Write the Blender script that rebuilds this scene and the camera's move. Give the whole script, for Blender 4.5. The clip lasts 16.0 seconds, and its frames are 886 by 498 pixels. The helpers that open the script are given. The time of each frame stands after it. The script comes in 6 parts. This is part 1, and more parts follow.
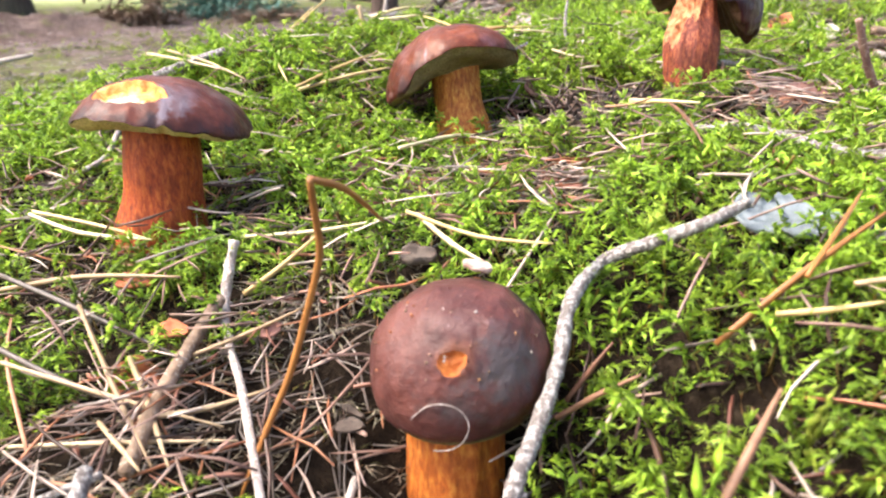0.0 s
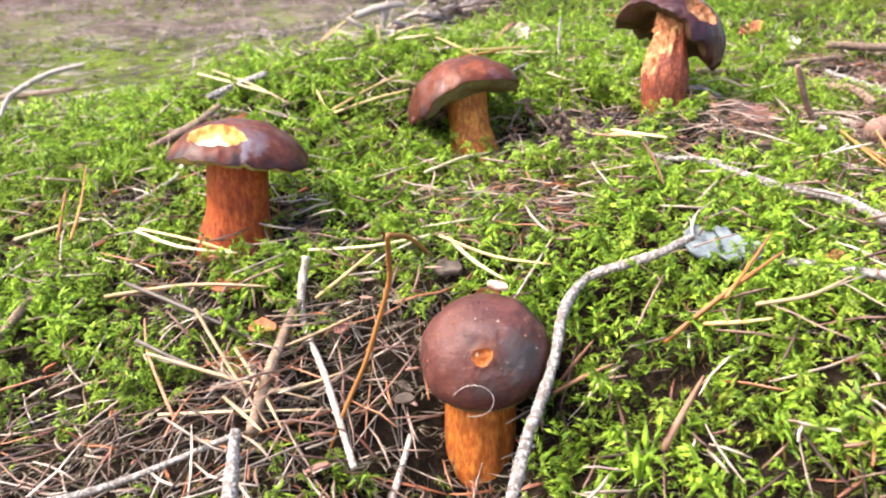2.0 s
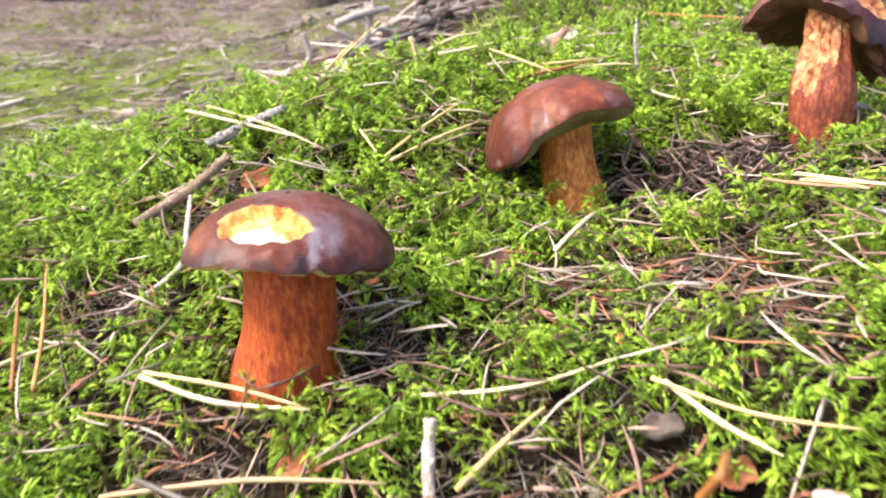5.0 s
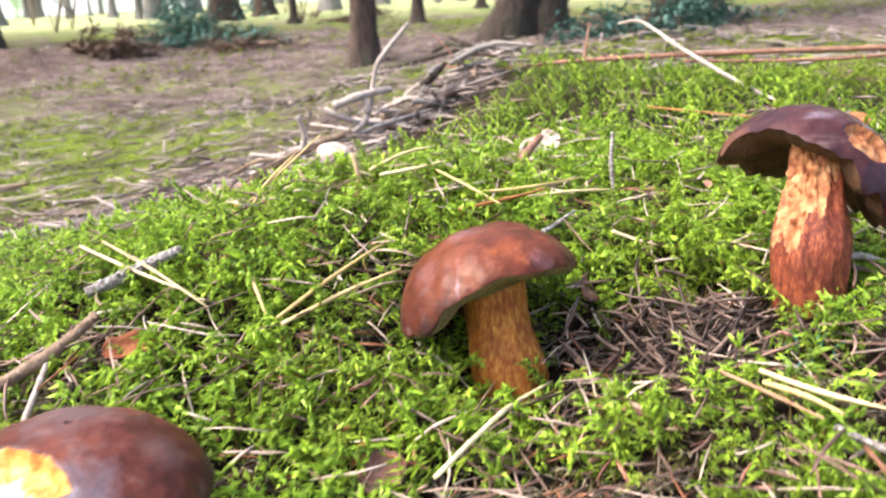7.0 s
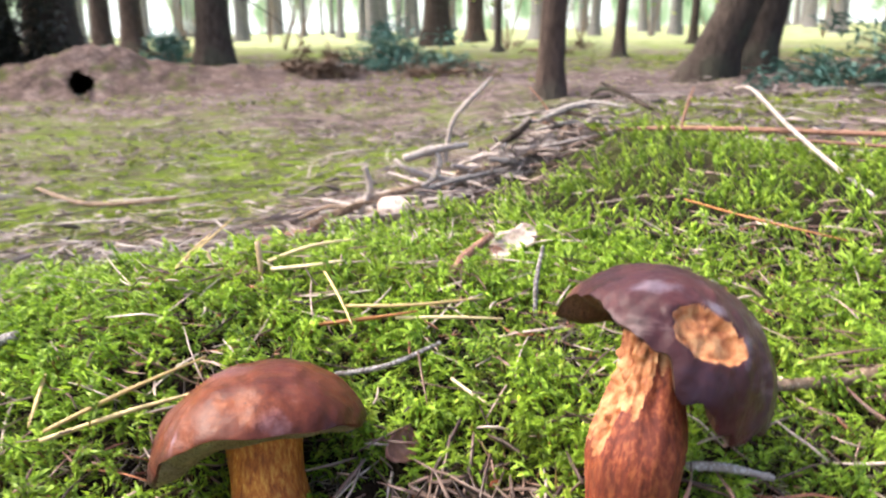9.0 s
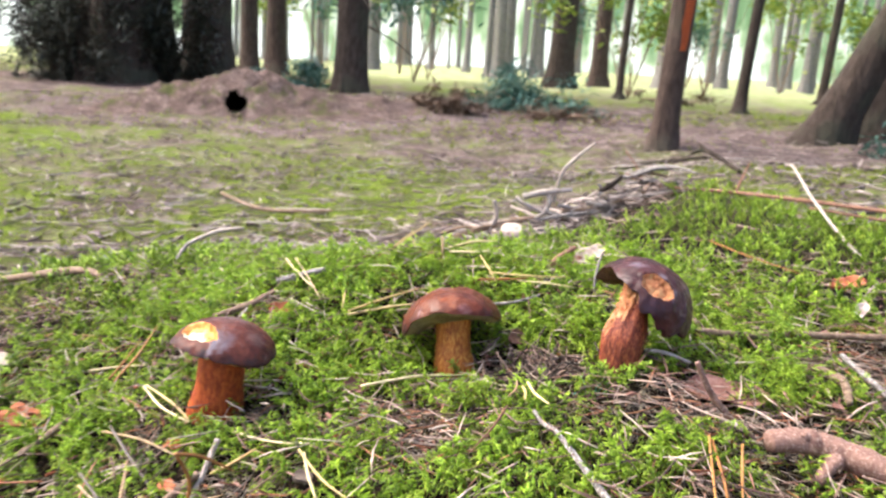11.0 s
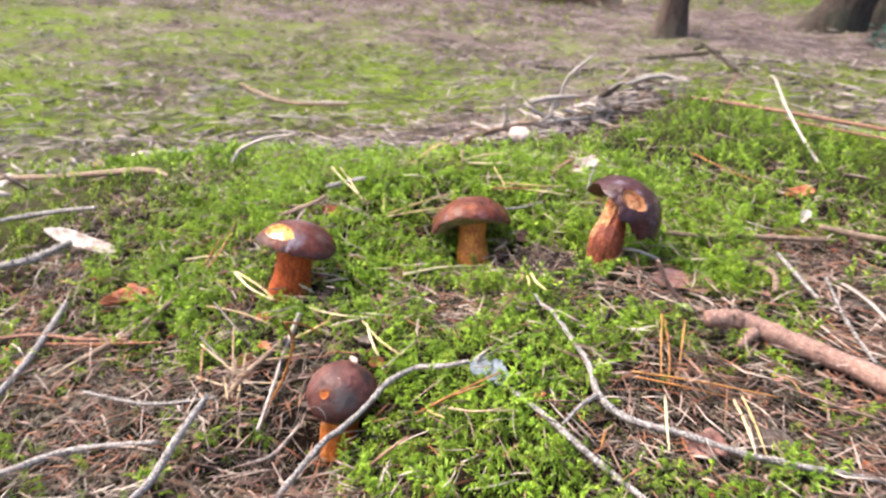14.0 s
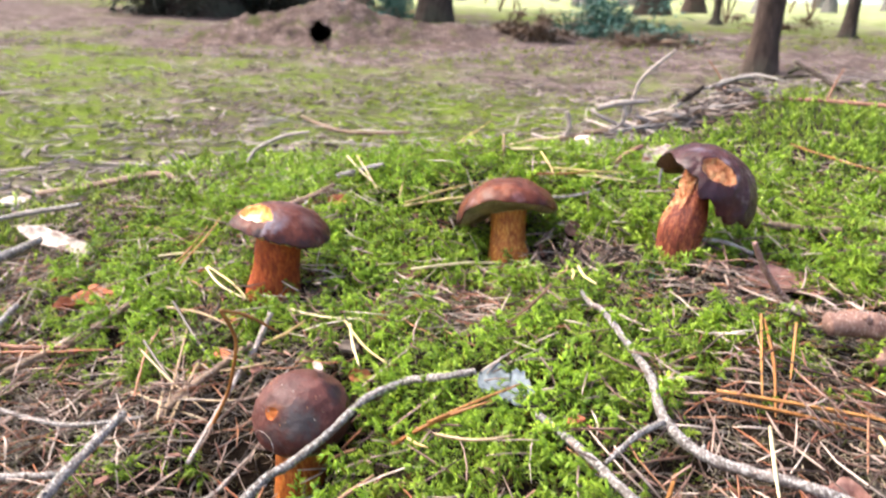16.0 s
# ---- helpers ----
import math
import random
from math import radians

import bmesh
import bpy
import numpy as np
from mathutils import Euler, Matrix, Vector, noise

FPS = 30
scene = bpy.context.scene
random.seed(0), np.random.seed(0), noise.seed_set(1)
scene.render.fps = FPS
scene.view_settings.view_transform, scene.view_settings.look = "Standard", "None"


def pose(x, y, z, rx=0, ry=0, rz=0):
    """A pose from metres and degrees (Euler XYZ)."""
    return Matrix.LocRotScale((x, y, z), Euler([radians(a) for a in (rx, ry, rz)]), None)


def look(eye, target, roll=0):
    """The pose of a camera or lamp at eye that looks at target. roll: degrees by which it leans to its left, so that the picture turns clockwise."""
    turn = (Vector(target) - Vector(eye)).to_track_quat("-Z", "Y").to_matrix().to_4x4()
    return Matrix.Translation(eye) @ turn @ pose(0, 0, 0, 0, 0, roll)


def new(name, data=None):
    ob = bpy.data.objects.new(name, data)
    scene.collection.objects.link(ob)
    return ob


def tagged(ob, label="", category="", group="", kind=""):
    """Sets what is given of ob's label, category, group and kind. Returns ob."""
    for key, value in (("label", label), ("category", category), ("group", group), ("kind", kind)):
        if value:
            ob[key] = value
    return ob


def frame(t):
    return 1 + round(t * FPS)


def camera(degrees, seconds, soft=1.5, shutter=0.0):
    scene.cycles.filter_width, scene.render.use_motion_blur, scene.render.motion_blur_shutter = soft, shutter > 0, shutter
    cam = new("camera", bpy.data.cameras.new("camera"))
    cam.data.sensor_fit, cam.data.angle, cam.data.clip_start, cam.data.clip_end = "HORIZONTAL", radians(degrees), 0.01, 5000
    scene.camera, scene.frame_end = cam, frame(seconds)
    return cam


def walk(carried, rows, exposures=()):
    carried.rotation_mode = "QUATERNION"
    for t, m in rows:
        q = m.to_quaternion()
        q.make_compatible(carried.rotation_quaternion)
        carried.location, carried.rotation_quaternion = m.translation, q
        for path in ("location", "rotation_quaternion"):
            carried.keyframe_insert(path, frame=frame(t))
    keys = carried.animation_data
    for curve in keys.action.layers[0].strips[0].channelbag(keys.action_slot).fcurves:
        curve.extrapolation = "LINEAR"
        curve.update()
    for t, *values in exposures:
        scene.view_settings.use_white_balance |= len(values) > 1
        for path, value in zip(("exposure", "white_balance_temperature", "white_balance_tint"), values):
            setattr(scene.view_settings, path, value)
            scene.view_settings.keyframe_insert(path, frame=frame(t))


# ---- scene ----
cam = camera(59.2, 16.0, 2.0, 0.5)
cam.data.dof.use_dof, cam.data.dof.focus_distance, cam.data.dof.aperture_fstop = True, 0.34, 20.0
PATH = [
    (0, (0.192, 0.151, 0.377), (0.026, 2.052, -0.22), -1.3),
    (0.5, (0.19, 0.13, 0.394), (0.036, 2.03, -0.21), -1.1),
    (1, (0.186, 0.106, 0.411), (0.057, 2.008, -0.195), -1.2),
    (1.5, (0.188, 0.085, 0.422), (0.052, 1.971, -0.23), -1.6),
    (2, (0.183, 0.072, 0.43), (0.043, 1.942, -0.267), -1.2),
    (2.5, (0.175, 0.082, 0.429), (0.006, 1.941, -0.288), -1.0),
    (3, (0.161, 0.098, 0.427), (0.009, 1.962, -0.281), -1.9),
    (3.2, (0.154, 0.108, 0.427), (0.023, 1.977, -0.274), -1.9),
    (5.3, (0.093, 0.243, 0.426), (0.119, 2.118, -0.27), -2.4),
    (5.5, (0.096, 0.258, 0.433), (0.139, 2.136, -0.253), -2.1),
    (6, (0.116, 0.275, 0.447), (0.116, 2.165, -0.206), -2.2),
    (6.5, (0.135, 0.281, 0.452), (0.107, 2.184, -0.163), -2.5),
    (7, (0.161, 0.3, 0.454), (0.033, 2.212, -0.118), -3.1),
    (7.5, (0.194, 0.329, 0.466), (-0.011, 2.241, -0.083), -3.4),
    (8, (0.237, 0.367, 0.468), (-0.004, 2.279, -0.068), -2.0),
    (8.5, (0.277, 0.392, 0.471), (-0.098, 2.282, -0.064), -0.9),
    (9, (0.312, 0.387, 0.481), (-0.294, 2.228, -0.012), -0.6),
    (9.5, (0.347, 0.314, 0.506), (-0.37, 2.131, 0.075), -0.0),
    (10, (0.381, 0.231, 0.517), (-0.41, 2.021, 0.103), 1.4),
    (10.2, (0.386, 0.195, 0.516), (-0.424, 1.978, 0.109), 2.6),
    (12.3, (0.47, -0.148, 0.624), (-0.427, 1.585, 0.186), 3.0),
    (12.5, (0.46, -0.175, 0.642), (-0.386, 1.566, 0.138), 4.0),
    (13, (0.458, -0.167, 0.647), (-0.306, 1.555, -0.025), 6.1),
    (13.5, (0.469, -0.141, 0.619), (-0.29, 1.555, -0.121), 5.1),
    (14, (0.466, -0.077, 0.597), (-0.345, 1.609, -0.111), 4.2),
    (14.5, (0.454, -0.001, 0.543), (-0.443, 1.663, -0.112), 3.2),
    (15, (0.448, 0.07, 0.493), (-0.518, 1.715, -0.106), 2.9),
    (15.5, (0.449, 0.088, 0.473), (-0.575, 1.695, -0.134), 2.4),
    (16, (0.446, 0.075, 0.493), (-0.575, 1.692, -0.092), 2.5),
]
walk(cam, [(t, look(eye, target, roll)) for t, eye, target, roll in PATH],
     [(0.0, 1.97, 6250, 8), (3.0, 1.98, 6250, 8), (6.0, 1.9, 6250, 8), (12.5, 1.78, 6200, 8), (16.0, 1.85, 6250, 8)])

# ---- light: a bright veiled sky over a thinned forest ----
SUN_ELEVATION, SUN_AZIMUTH = 55.0, -105.0   # azimuth: degrees from +y towards +x
world = bpy.data.worlds.new("veiled_sky")
scene.world = world
world.use_nodes = True
wn = world.node_tree.nodes
sky = wn.new("ShaderNodeTexSky")
sky.sky_type = 'NISHITA'
sky.sun_disc = False
sky.sun_elevation = radians(SUN_ELEVATION)
sky.sun_rotation = radians(SUN_AZIMUTH)
sky.air_density, sky.dust_density, sky.ozone_density = 1.0, 6.0, 0.3
background = wn["Background"]
background.inputs["Strength"].default_value = 0.15
world.node_tree.links.new(sky.outputs[0], background.inputs["Color"])
sun_data = bpy.data.lights.new("sun", 'SUN')
sun_data.energy, sun_data.angle, sun_data.color = 1.25, radians(26), (1.0, 0.94, 0.84)
sun = new("sun", sun_data)
_a, _e = radians(SUN_AZIMUTH), radians(SUN_ELEVATION)
_dir = Vector((math.sin(_a) * math.cos(_e), math.cos(_a) * math.cos(_e), math.sin(_e)))
sun.matrix_world = look(_dir * 30, (0, 0, 0))

# ---- materials ----


class Mat:
    """A small wrapper that builds one node material."""

    def __init__(self, name, rough=0.6, spec=0.4):
        self.m = bpy.data.materials.new(name)
        self.m.use_nodes = True
        self.t = self.m.node_tree
        self.bsdf = self.t.nodes["Principled BSDF"]
        self.bsdf.inputs["Roughness"].default_value = rough
        self.bsdf.inputs["Specular IOR Level"].default_value = spec
        self.coord = self.t.nodes.new("ShaderNodeTexCoord").outputs["Object"]

    def link(self, a, b):
        self.t.links.new(a, b)

    def mapped(self, scale=(1, 1, 1), loc=(0, 0, 0), source=None):
        n = self.t.nodes.new("ShaderNodeMapping")
        n.inputs["Scale"].default_value = scale
        n.inputs["Location"].default_value = loc
        self.link(source or self.coord, n.inputs["Vector"])
        return n.outputs[0]

    def noise(self, scale, detail=3, rough=0.55, vec=None, distort=0.0):
        n = self.t.nodes.new("ShaderNodeTexNoise")
        n.inputs["Scale"].default_value = scale
        n.inputs["Detail"].default_value = detail
        n.inputs["Roughness"].default_value = rough
        n.inputs["Distortion"].default_value = distort
        self.link(vec or self.coord, n.inputs["Vector"])
        return n.outputs["Fac"]

    def voronoi(self, scale, vec=None, out="Distance"):
        n = self.t.nodes.new("ShaderNodeTexVoronoi")
        n.inputs["Scale"].default_value = scale
        self.link(vec or self.coord, n.inputs["Vector"])
        return n.outputs[out]

    def ramp(self, fac, *stops):
        n = self.t.nodes.new("ShaderNodeValToRGB")
        r = n.color_ramp
        while len(r.elements) < len(stops):
            r.elements.new(0.5)
        for el, (p, c) in zip(r.elements, stops):
            el.position = p
            el.color = (*c, 1) if isinstance(c, tuple) else (c, c, c, 1)
        self.link(fac, n.inputs[0])
        return n.outputs[0]

    def mix(self, fac, a, b, mode='MIX'):
        n = self.t.nodes.new("ShaderNodeMix")
        n.data_type, n.blend_type = 'RGBA', mode
        for value, i in ((fac, 0), (a, 6), (b, 7)):
            if isinstance(value, tuple):
                n.inputs[i].default_value = (*value, 1)
            elif isinstance(value, (int, float)):
                n.inputs[i].default_value = value
            else:
                self.link(value, n.inputs[i])
        return n.outputs[2]

    def math(self, op, a, b=0.0):
        n = self.t.nodes.new("ShaderNodeMath")
        n.operation = op
        for i, v in enumerate((a, b)):
            if isinstance(v, (int, float)):
                n.inputs[i].default_value = v
            else:
                self.link(v, n.inputs[i])
        return n.outputs[0]

    def island(self):
        return self.t.nodes.new("ShaderNodeNewGeometry").outputs["Random Per Island"]

    def object_random(self):
        return self.t.nodes.new("ShaderNodeObjectInfo").outputs["Random"]

    def attribute(self, name):
        n = self.t.nodes.new("ShaderNodeAttribute")
        n.attribute_name = name
        return n.outputs["Fac"]

    def color(self, c):
        if isinstance(c, tuple):
            self.bsdf.inputs["Base Color"].default_value = (*c, 1)
        else:
            self.link(c, self.bsdf.inputs["Base Color"])
        return self

    def rough(self, r):
        self.link(r, self.bsdf.inputs["Roughness"])
        return self

    def bump(self, h, strength=0.3, dist=0.001):
        n = self.t.nodes.new("ShaderNodeBump")
        n.inputs["Strength"].default_value = strength
        n.inputs["Distance"].default_value = dist
        self.link(h, n.inputs["Height"])
        self.link(n.outputs[0], self.bsdf.inputs["Normal"])
        return self

    def soft(self, weight, radius):
        self.bsdf.inputs["Subsurface Weight"].default_value = weight
        self.bsdf.inputs["Subsurface Radius"].default_value = radius
        self.bsdf.inputs["Subsurface Scale"].default_value = 1.0
        return self


def moss_material(name, young, mid, old, amount=0.45, spec=0.4):
    m = Mat(name, 0.45, spec)
    leaf = m.island()
    shoot = m.attribute("shoot")
    c = m.ramp(m.math('ADD', m.math('MULTIPLY', leaf, 0.5), m.math('MULTIPLY', shoot, 0.5)), (0.12, old), (0.48, mid), (0.88, young))
    tip = m.attribute("tip")
    c = m.mix(m.math('MULTIPLY', m.math('POWER', tip, 2.6), 0.8), c, young)
    # yellowed and brown shoots here and there
    c = m.mix(m.ramp(m.noise(16, 3), (0.40, 0.3), (0.55, 0.0)), c, (mid[0] * 1.15, mid[1] * 0.78, mid[2]))
    worn = m.ramp(m.math('ADD', m.math('MULTIPLY', shoot, 0.35), m.noise(30, 3)), (0.84, 0.0), (0.98, 0.4))
    c = m.mix(worn, c, (0.28, 0.24, 0.06))
    # reddish wiry stems
    c = m.mix(m.ramp(tip, (0.015, 0.85), (0.05, 0.0)), c, (0.17, 0.075, 0.022))
    m.color(c)
    m.bump(m.noise(1500, 2), 0.6, 0.0005)
    # thin leaves let light through
    tr = m.t.nodes.new("ShaderNodeBsdfTranslucent")
    m.link(c, tr.inputs["Color"])
    mix = m.t.nodes.new("ShaderNodeMixShader")
    mix.inputs[0].default_value = amount
    m.link(m.bsdf.outputs[0], mix.inputs[1])
    m.link(tr.outputs[0], mix.inputs[2])
    m.link(mix.outputs[0], m.t.nodes["Material Output"].inputs["Surface"])
    return m.m


MOSS = moss_material("moss_shoots", (0.48, 0.67, 0.055), (0.160, 0.300, 0.015), (0.020, 0.050, 0.004), 0.38)
MOSS_FAR = moss_material("moss_far", (0.33, 0.42, 0.05), (0.20, 0.265, 0.028), (0.095, 0.125, 0.017), 0.3, 0.08)
MOSS_EDGE = moss_material("moss_edge", (0.40, 0.50, 0.055), (0.175, 0.265, 0.020), (0.05, 0.08, 0.009), 0.32, 0.2)
MOSS_OLD = moss_material("moss_old", (0.16, 0.17, 0.04), (0.075, 0.072, 0.02), (0.025, 0.02, 0.008), 0.2, 0.2)
MOSS_DEAD = moss_material("moss_dead", (0.42, 0.37, 0.25), (0.20, 0.165, 0.105), (0.045, 0.034, 0.02), 0.15)


def ground_material():
    m = Mat("forest_floor", 0.95, 0.04)
    fine = m.noise(160, 4, 0.65)
    # soil colour lowered to near black for deep shade between moss and litter
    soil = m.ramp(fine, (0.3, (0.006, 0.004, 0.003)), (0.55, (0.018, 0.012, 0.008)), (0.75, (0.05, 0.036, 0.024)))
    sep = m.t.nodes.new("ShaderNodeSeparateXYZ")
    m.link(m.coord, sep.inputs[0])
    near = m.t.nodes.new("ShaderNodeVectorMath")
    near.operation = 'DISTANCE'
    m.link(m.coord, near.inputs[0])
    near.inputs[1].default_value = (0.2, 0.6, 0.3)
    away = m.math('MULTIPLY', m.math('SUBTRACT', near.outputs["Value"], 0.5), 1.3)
    mid = m.math('ADD', m.math('MULTIPLY', m.noise(5, 5, 0.7), 0.5), m.math('MULTIPLY', m.noise(34, 4, 0.75), 0.5))
    litter = m.ramp(mid, (0.36, (0.026, 0.019, 0.017)), (0.5, (0.092, 0.066, 0.060)), (0.62, (0.24, 0.185, 0.175)))
    green = m.ramp(m.noise(60, 5, 0.75), (0.3, (0.05, 0.068, 0.011)), (0.7, (0.15, 0.195, 0.027)))
    belt = m.ramp(m.math('MULTIPLY', sep.outputs["Y"], 0.1), (0.34, 0.0), (0.52, 0.10), (0.74, 0.10), (0.95, 0.0))
    patches = m.math('SUBTRACT', m.math('ADD', m.math('MULTIPLY', m.noise(1.3, 5, 0.65), 0.55), m.math('MULTIPLY', m.noise(11, 5, 0.7), 0.45)), belt)
    cover = m.ramp(patches, (0.44, 0.0), (0.56, 1.0))
    farther = m.mix(cover, litter, green)
    # sunlight beyond the trees is painted into the far ground's colour
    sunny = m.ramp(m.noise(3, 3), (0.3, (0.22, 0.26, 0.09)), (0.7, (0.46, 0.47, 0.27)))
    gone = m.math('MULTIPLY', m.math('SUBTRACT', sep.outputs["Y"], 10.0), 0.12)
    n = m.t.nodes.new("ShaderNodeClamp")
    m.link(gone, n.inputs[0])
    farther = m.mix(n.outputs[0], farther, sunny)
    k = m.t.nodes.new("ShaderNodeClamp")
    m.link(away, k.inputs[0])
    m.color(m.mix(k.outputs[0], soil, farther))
    m.bump(m.noise(120, 5, 0.7), 0.9, 0.006)
    return m.m


GROUND = ground_material()


def needle_material(name, lo, mid, hi):
    m = Mat(name, 0.45, 0.4)
    rnd = m.math('FRACT', m.math('ADD', m.island(), m.object_random()))
    c = m.ramp(rnd, (0.0, lo), (0.5, mid), (1.0, hi))
    streak = m.noise(260, 3, 0.6)
    c = m.mix(m.ramp(streak, (0.35, 0.0), (0.75, 0.45)), c, (lo[0] * 0.4, lo[1] * 0.4, lo[2] * 0.4))
    m.color(c)
    m.bump(m.noise(900, 2), 0.3, 0.0003)
    return m.m


NEEDLE = needle_material("dry_needles", (0.045, 0.023, 0.017), (0.235, 0.13, 0.097), (0.63, 0.50, 0.42))
NEST = needle_material("nest_needles", (0.02, 0.011, 0.008), (0.075, 0.043, 0.033), (0.24, 0.16, 0.125))
NEEDLE_PALE = needle_material("bleached_needles", (0.46, 0.31, 0.12), (0.62, 0.45, 0.2), (0.74, 0.62, 0.38))
NEEDLE_ORANGE = needle_material("orange_needles", (0.25, 0.095, 0.025), (0.34, 0.14, 0.035), (0.44, 0.21, 0.06))
NEEDLE_TAN = needle_material("tan_needles", (0.30, 0.19, 0.10), (0.46, 0.33, 0.19), (0.58, 0.47, 0.31))
NEEDLE_BROWN = needle_material("brown_needles", (0.15, 0.065, 0.035), (0.26, 0.13, 0.075), (0.38, 0.21, 0.13))
NEEDLE_RED = needle_material("red_brown_needles", (0.28, 0.09, 0.04), (0.36, 0.14, 0.07), (0.46, 0.22, 0.12))
NEEDLE_GREY = needle_material("grey_needles", (0.05, 0.037, 0.031), (0.16, 0.12, 0.098), (0.36, 0.30, 0.26))


def bark_twig_material(name, dark, light, lichen=None, amount=0.5):
    m = Mat(name, 0.8, 0.25)
    c = m.ramp(m.noise(170, 4, 0.65), (0.3, dark), (0.7, light))
    if lichen:
        c = m.mix(m.ramp(m.noise(620, 4, 0.65), (0.62 - amount * 0.25, 0.0), (0.75 - amount * 0.25, 1.0)), c, lichen)
    m.color(c)
    m.bump(m.noise(420, 4, 0.7), 0.8, 0.0012)
    return m.m


TWIG_GREY = bark_twig_material("grey_twig_bark", (0.08, 0.062, 0.056), (0.21, 0.175, 0.16), (0.38, 0.35, 0.33), 0.6)
TWIG_BROWN = bark_twig_material("brown_twig_bark", (0.10, 0.06, 0.04), (0.28, 0.19, 0.13), (0.42, 0.36, 0.30), 0.2)
TWIG_PALE = bark_twig_material("bleached_twig", (0.22, 0.165, 0.14), (0.43, 0.36, 0.325), (0.58, 0.52, 0.48), 0.4)
TWIG_RED = bark_twig_material("reddish_stick_bark", (0.14, 0.066, 0.045), (0.30, 0.155, 0.105), (0.45, 0.33, 0.25), 0.15)
LOG_BARK = bark_twig_material("pinkish_branch_bark", (0.14, 0.07, 0.055), (0.29, 0.165, 0.13), (0.42, 0.30, 0.25), 0.35)


def cap_material(name, dark, mid, light, marks=(), offset=0.0, edge=None, rough=(0.36, 0.6), spec=0.25, relief=0.5):
    """Dry suede-like cap skin. marks: bruises, streaks, worn places and painted sheen (middle, size or sizes by axis,
    colour, strength); edge: darkened margin (middle, from, to).
    """
    m = Mat(name, 0.5, spec)
    big = m.noise(38, 4, 0.6, m.mapped((1, 1, 1), (offset, 0, 0)))
    c = m.ramp(big, (0.3, dark), (0.52, mid), (0.74, light))
    grain = m.noise(420, 4, 0.7)
    c = m.mix(m.ramp(grain, (0.35, 0.35), (0.62, 0.0)), c, (dark[0] * 0.5, dark[1] * 0.5, dark[2] * 0.5))
    mottle = m.noise(120, 5, 0.7, m.mapped((1, 1, 0.7), (offset + 4, 1, 0)))
    c = m.mix(m.ramp(mottle, (0.36, 0.5), (0.54, 0.0)), c, (dark[0] * 0.7, dark[1] * 0.7, dark[2] * 0.8))
    wobble = m.noise(150, 5, 0.68, m.mapped((1, 1, 1), (offset + 2, 0, 0)))
    for at, size, colour, strength in marks:
        size = size if isinstance(size, tuple) else (size, size, size)
        d = m.t.nodes.new("ShaderNodeVectorMath")
        d.operation = 'LENGTH'
        m.link(m.mapped(tuple(1 / q for q in size), tuple(-p / q for p, q in zip(at, size))), d.inputs[0])
        r = m.math('ADD', d.outputs["Value"], m.math('MULTIPLY', m.math('SUBTRACT', wobble, 0.5), 2.2))
        c = m.mix(m.math('MULTIPLY', m.ramp(r, (0.35, 1.0), (1.05, 0.0)), strength), c, colour)
    scuff = m.ramp(m.noise(70, 4, 0.6, m.mapped((0.3, 1, 1), (5, 2, offset))), (0.62, 0.0), (0.70, 0.42))
    c = m.mix(scuff, c, (0.24, 0.16, 0.16))
    pits = m.ramp(m.voronoi(240), (0.06, 1.0), (0.12, 0.0))
    pits = m.math('MULTIPLY', pits, m.ramp(m.noise(70, 2), (0.5, 0.0), (0.6, 1.0)))
    c = m.mix(pits, c, (0.035, 0.018, 0.015))
    if edge:
        d = m.t.nodes.new("ShaderNodeVectorMath")
        d.operation = 'DISTANCE'
        m.link(m.mapped((1, 1, 0)), d.inputs[0])
        d.inputs[1].default_value = (edge[0][0], edge[0][1], 0)
        r = m.math('ADD', d.outputs["Value"], m.math('MULTIPLY', m.math('SUBTRACT', wobble, 0.5), 0.012))
        c = m.mix(m.ramp(m.math('MULTIPLY', r, 20.0), (edge[1] * 20, 0.0), (edge[2] * 20, 0.8)), c, (0.03, 0.016, 0.018))
    m.color(c)
    m.rough(m.ramp(m.noise(120, 3), (0.3, rough[0]), (0.7, rough[1])))
    m.bump(m.math('ADD', m.math('MULTIPLY', grain, 0.6), m.math('MULTIPLY', m.noise(150, 4), 1.6)), relief, 0.0010)
    m.soft(0.08, (0.004, 0.0015, 0.0008))
    return m.m


CAP_FRONT = cap_material("cap_skin_plum", (0.058, 0.020, 0.018), (0.11, 0.036, 0.030), (0.16, 0.058, 0.046),
                         [((0.013, -0.022, 0.060), (0.014, 0.012, 0.013), (0.075, 0.068, 0.070), 0.8), ((0.002, -0.025, 0.052), (0.016, 0.010, 0.008), (0.08, 0.066, 0.066), 0.65),
                          ((0.019, 0.0, 0.071), 0.007, (0.018, 0.014, 0.018), 0.85), ((-0.013, -0.014, 0.070), 0.013, (0.20, 0.082, 0.068), 0.4), ((-0.001, -0.021, 0.0735), (0.009, 0.008, 0.0035), (0.14, 0.075, 0.07), 0.6),
                          ((0.001, -0.0275, 0.0660), 0.0062, (0.15, 0.05, 0.022), 0.8)], 0.0, relief=0.9)
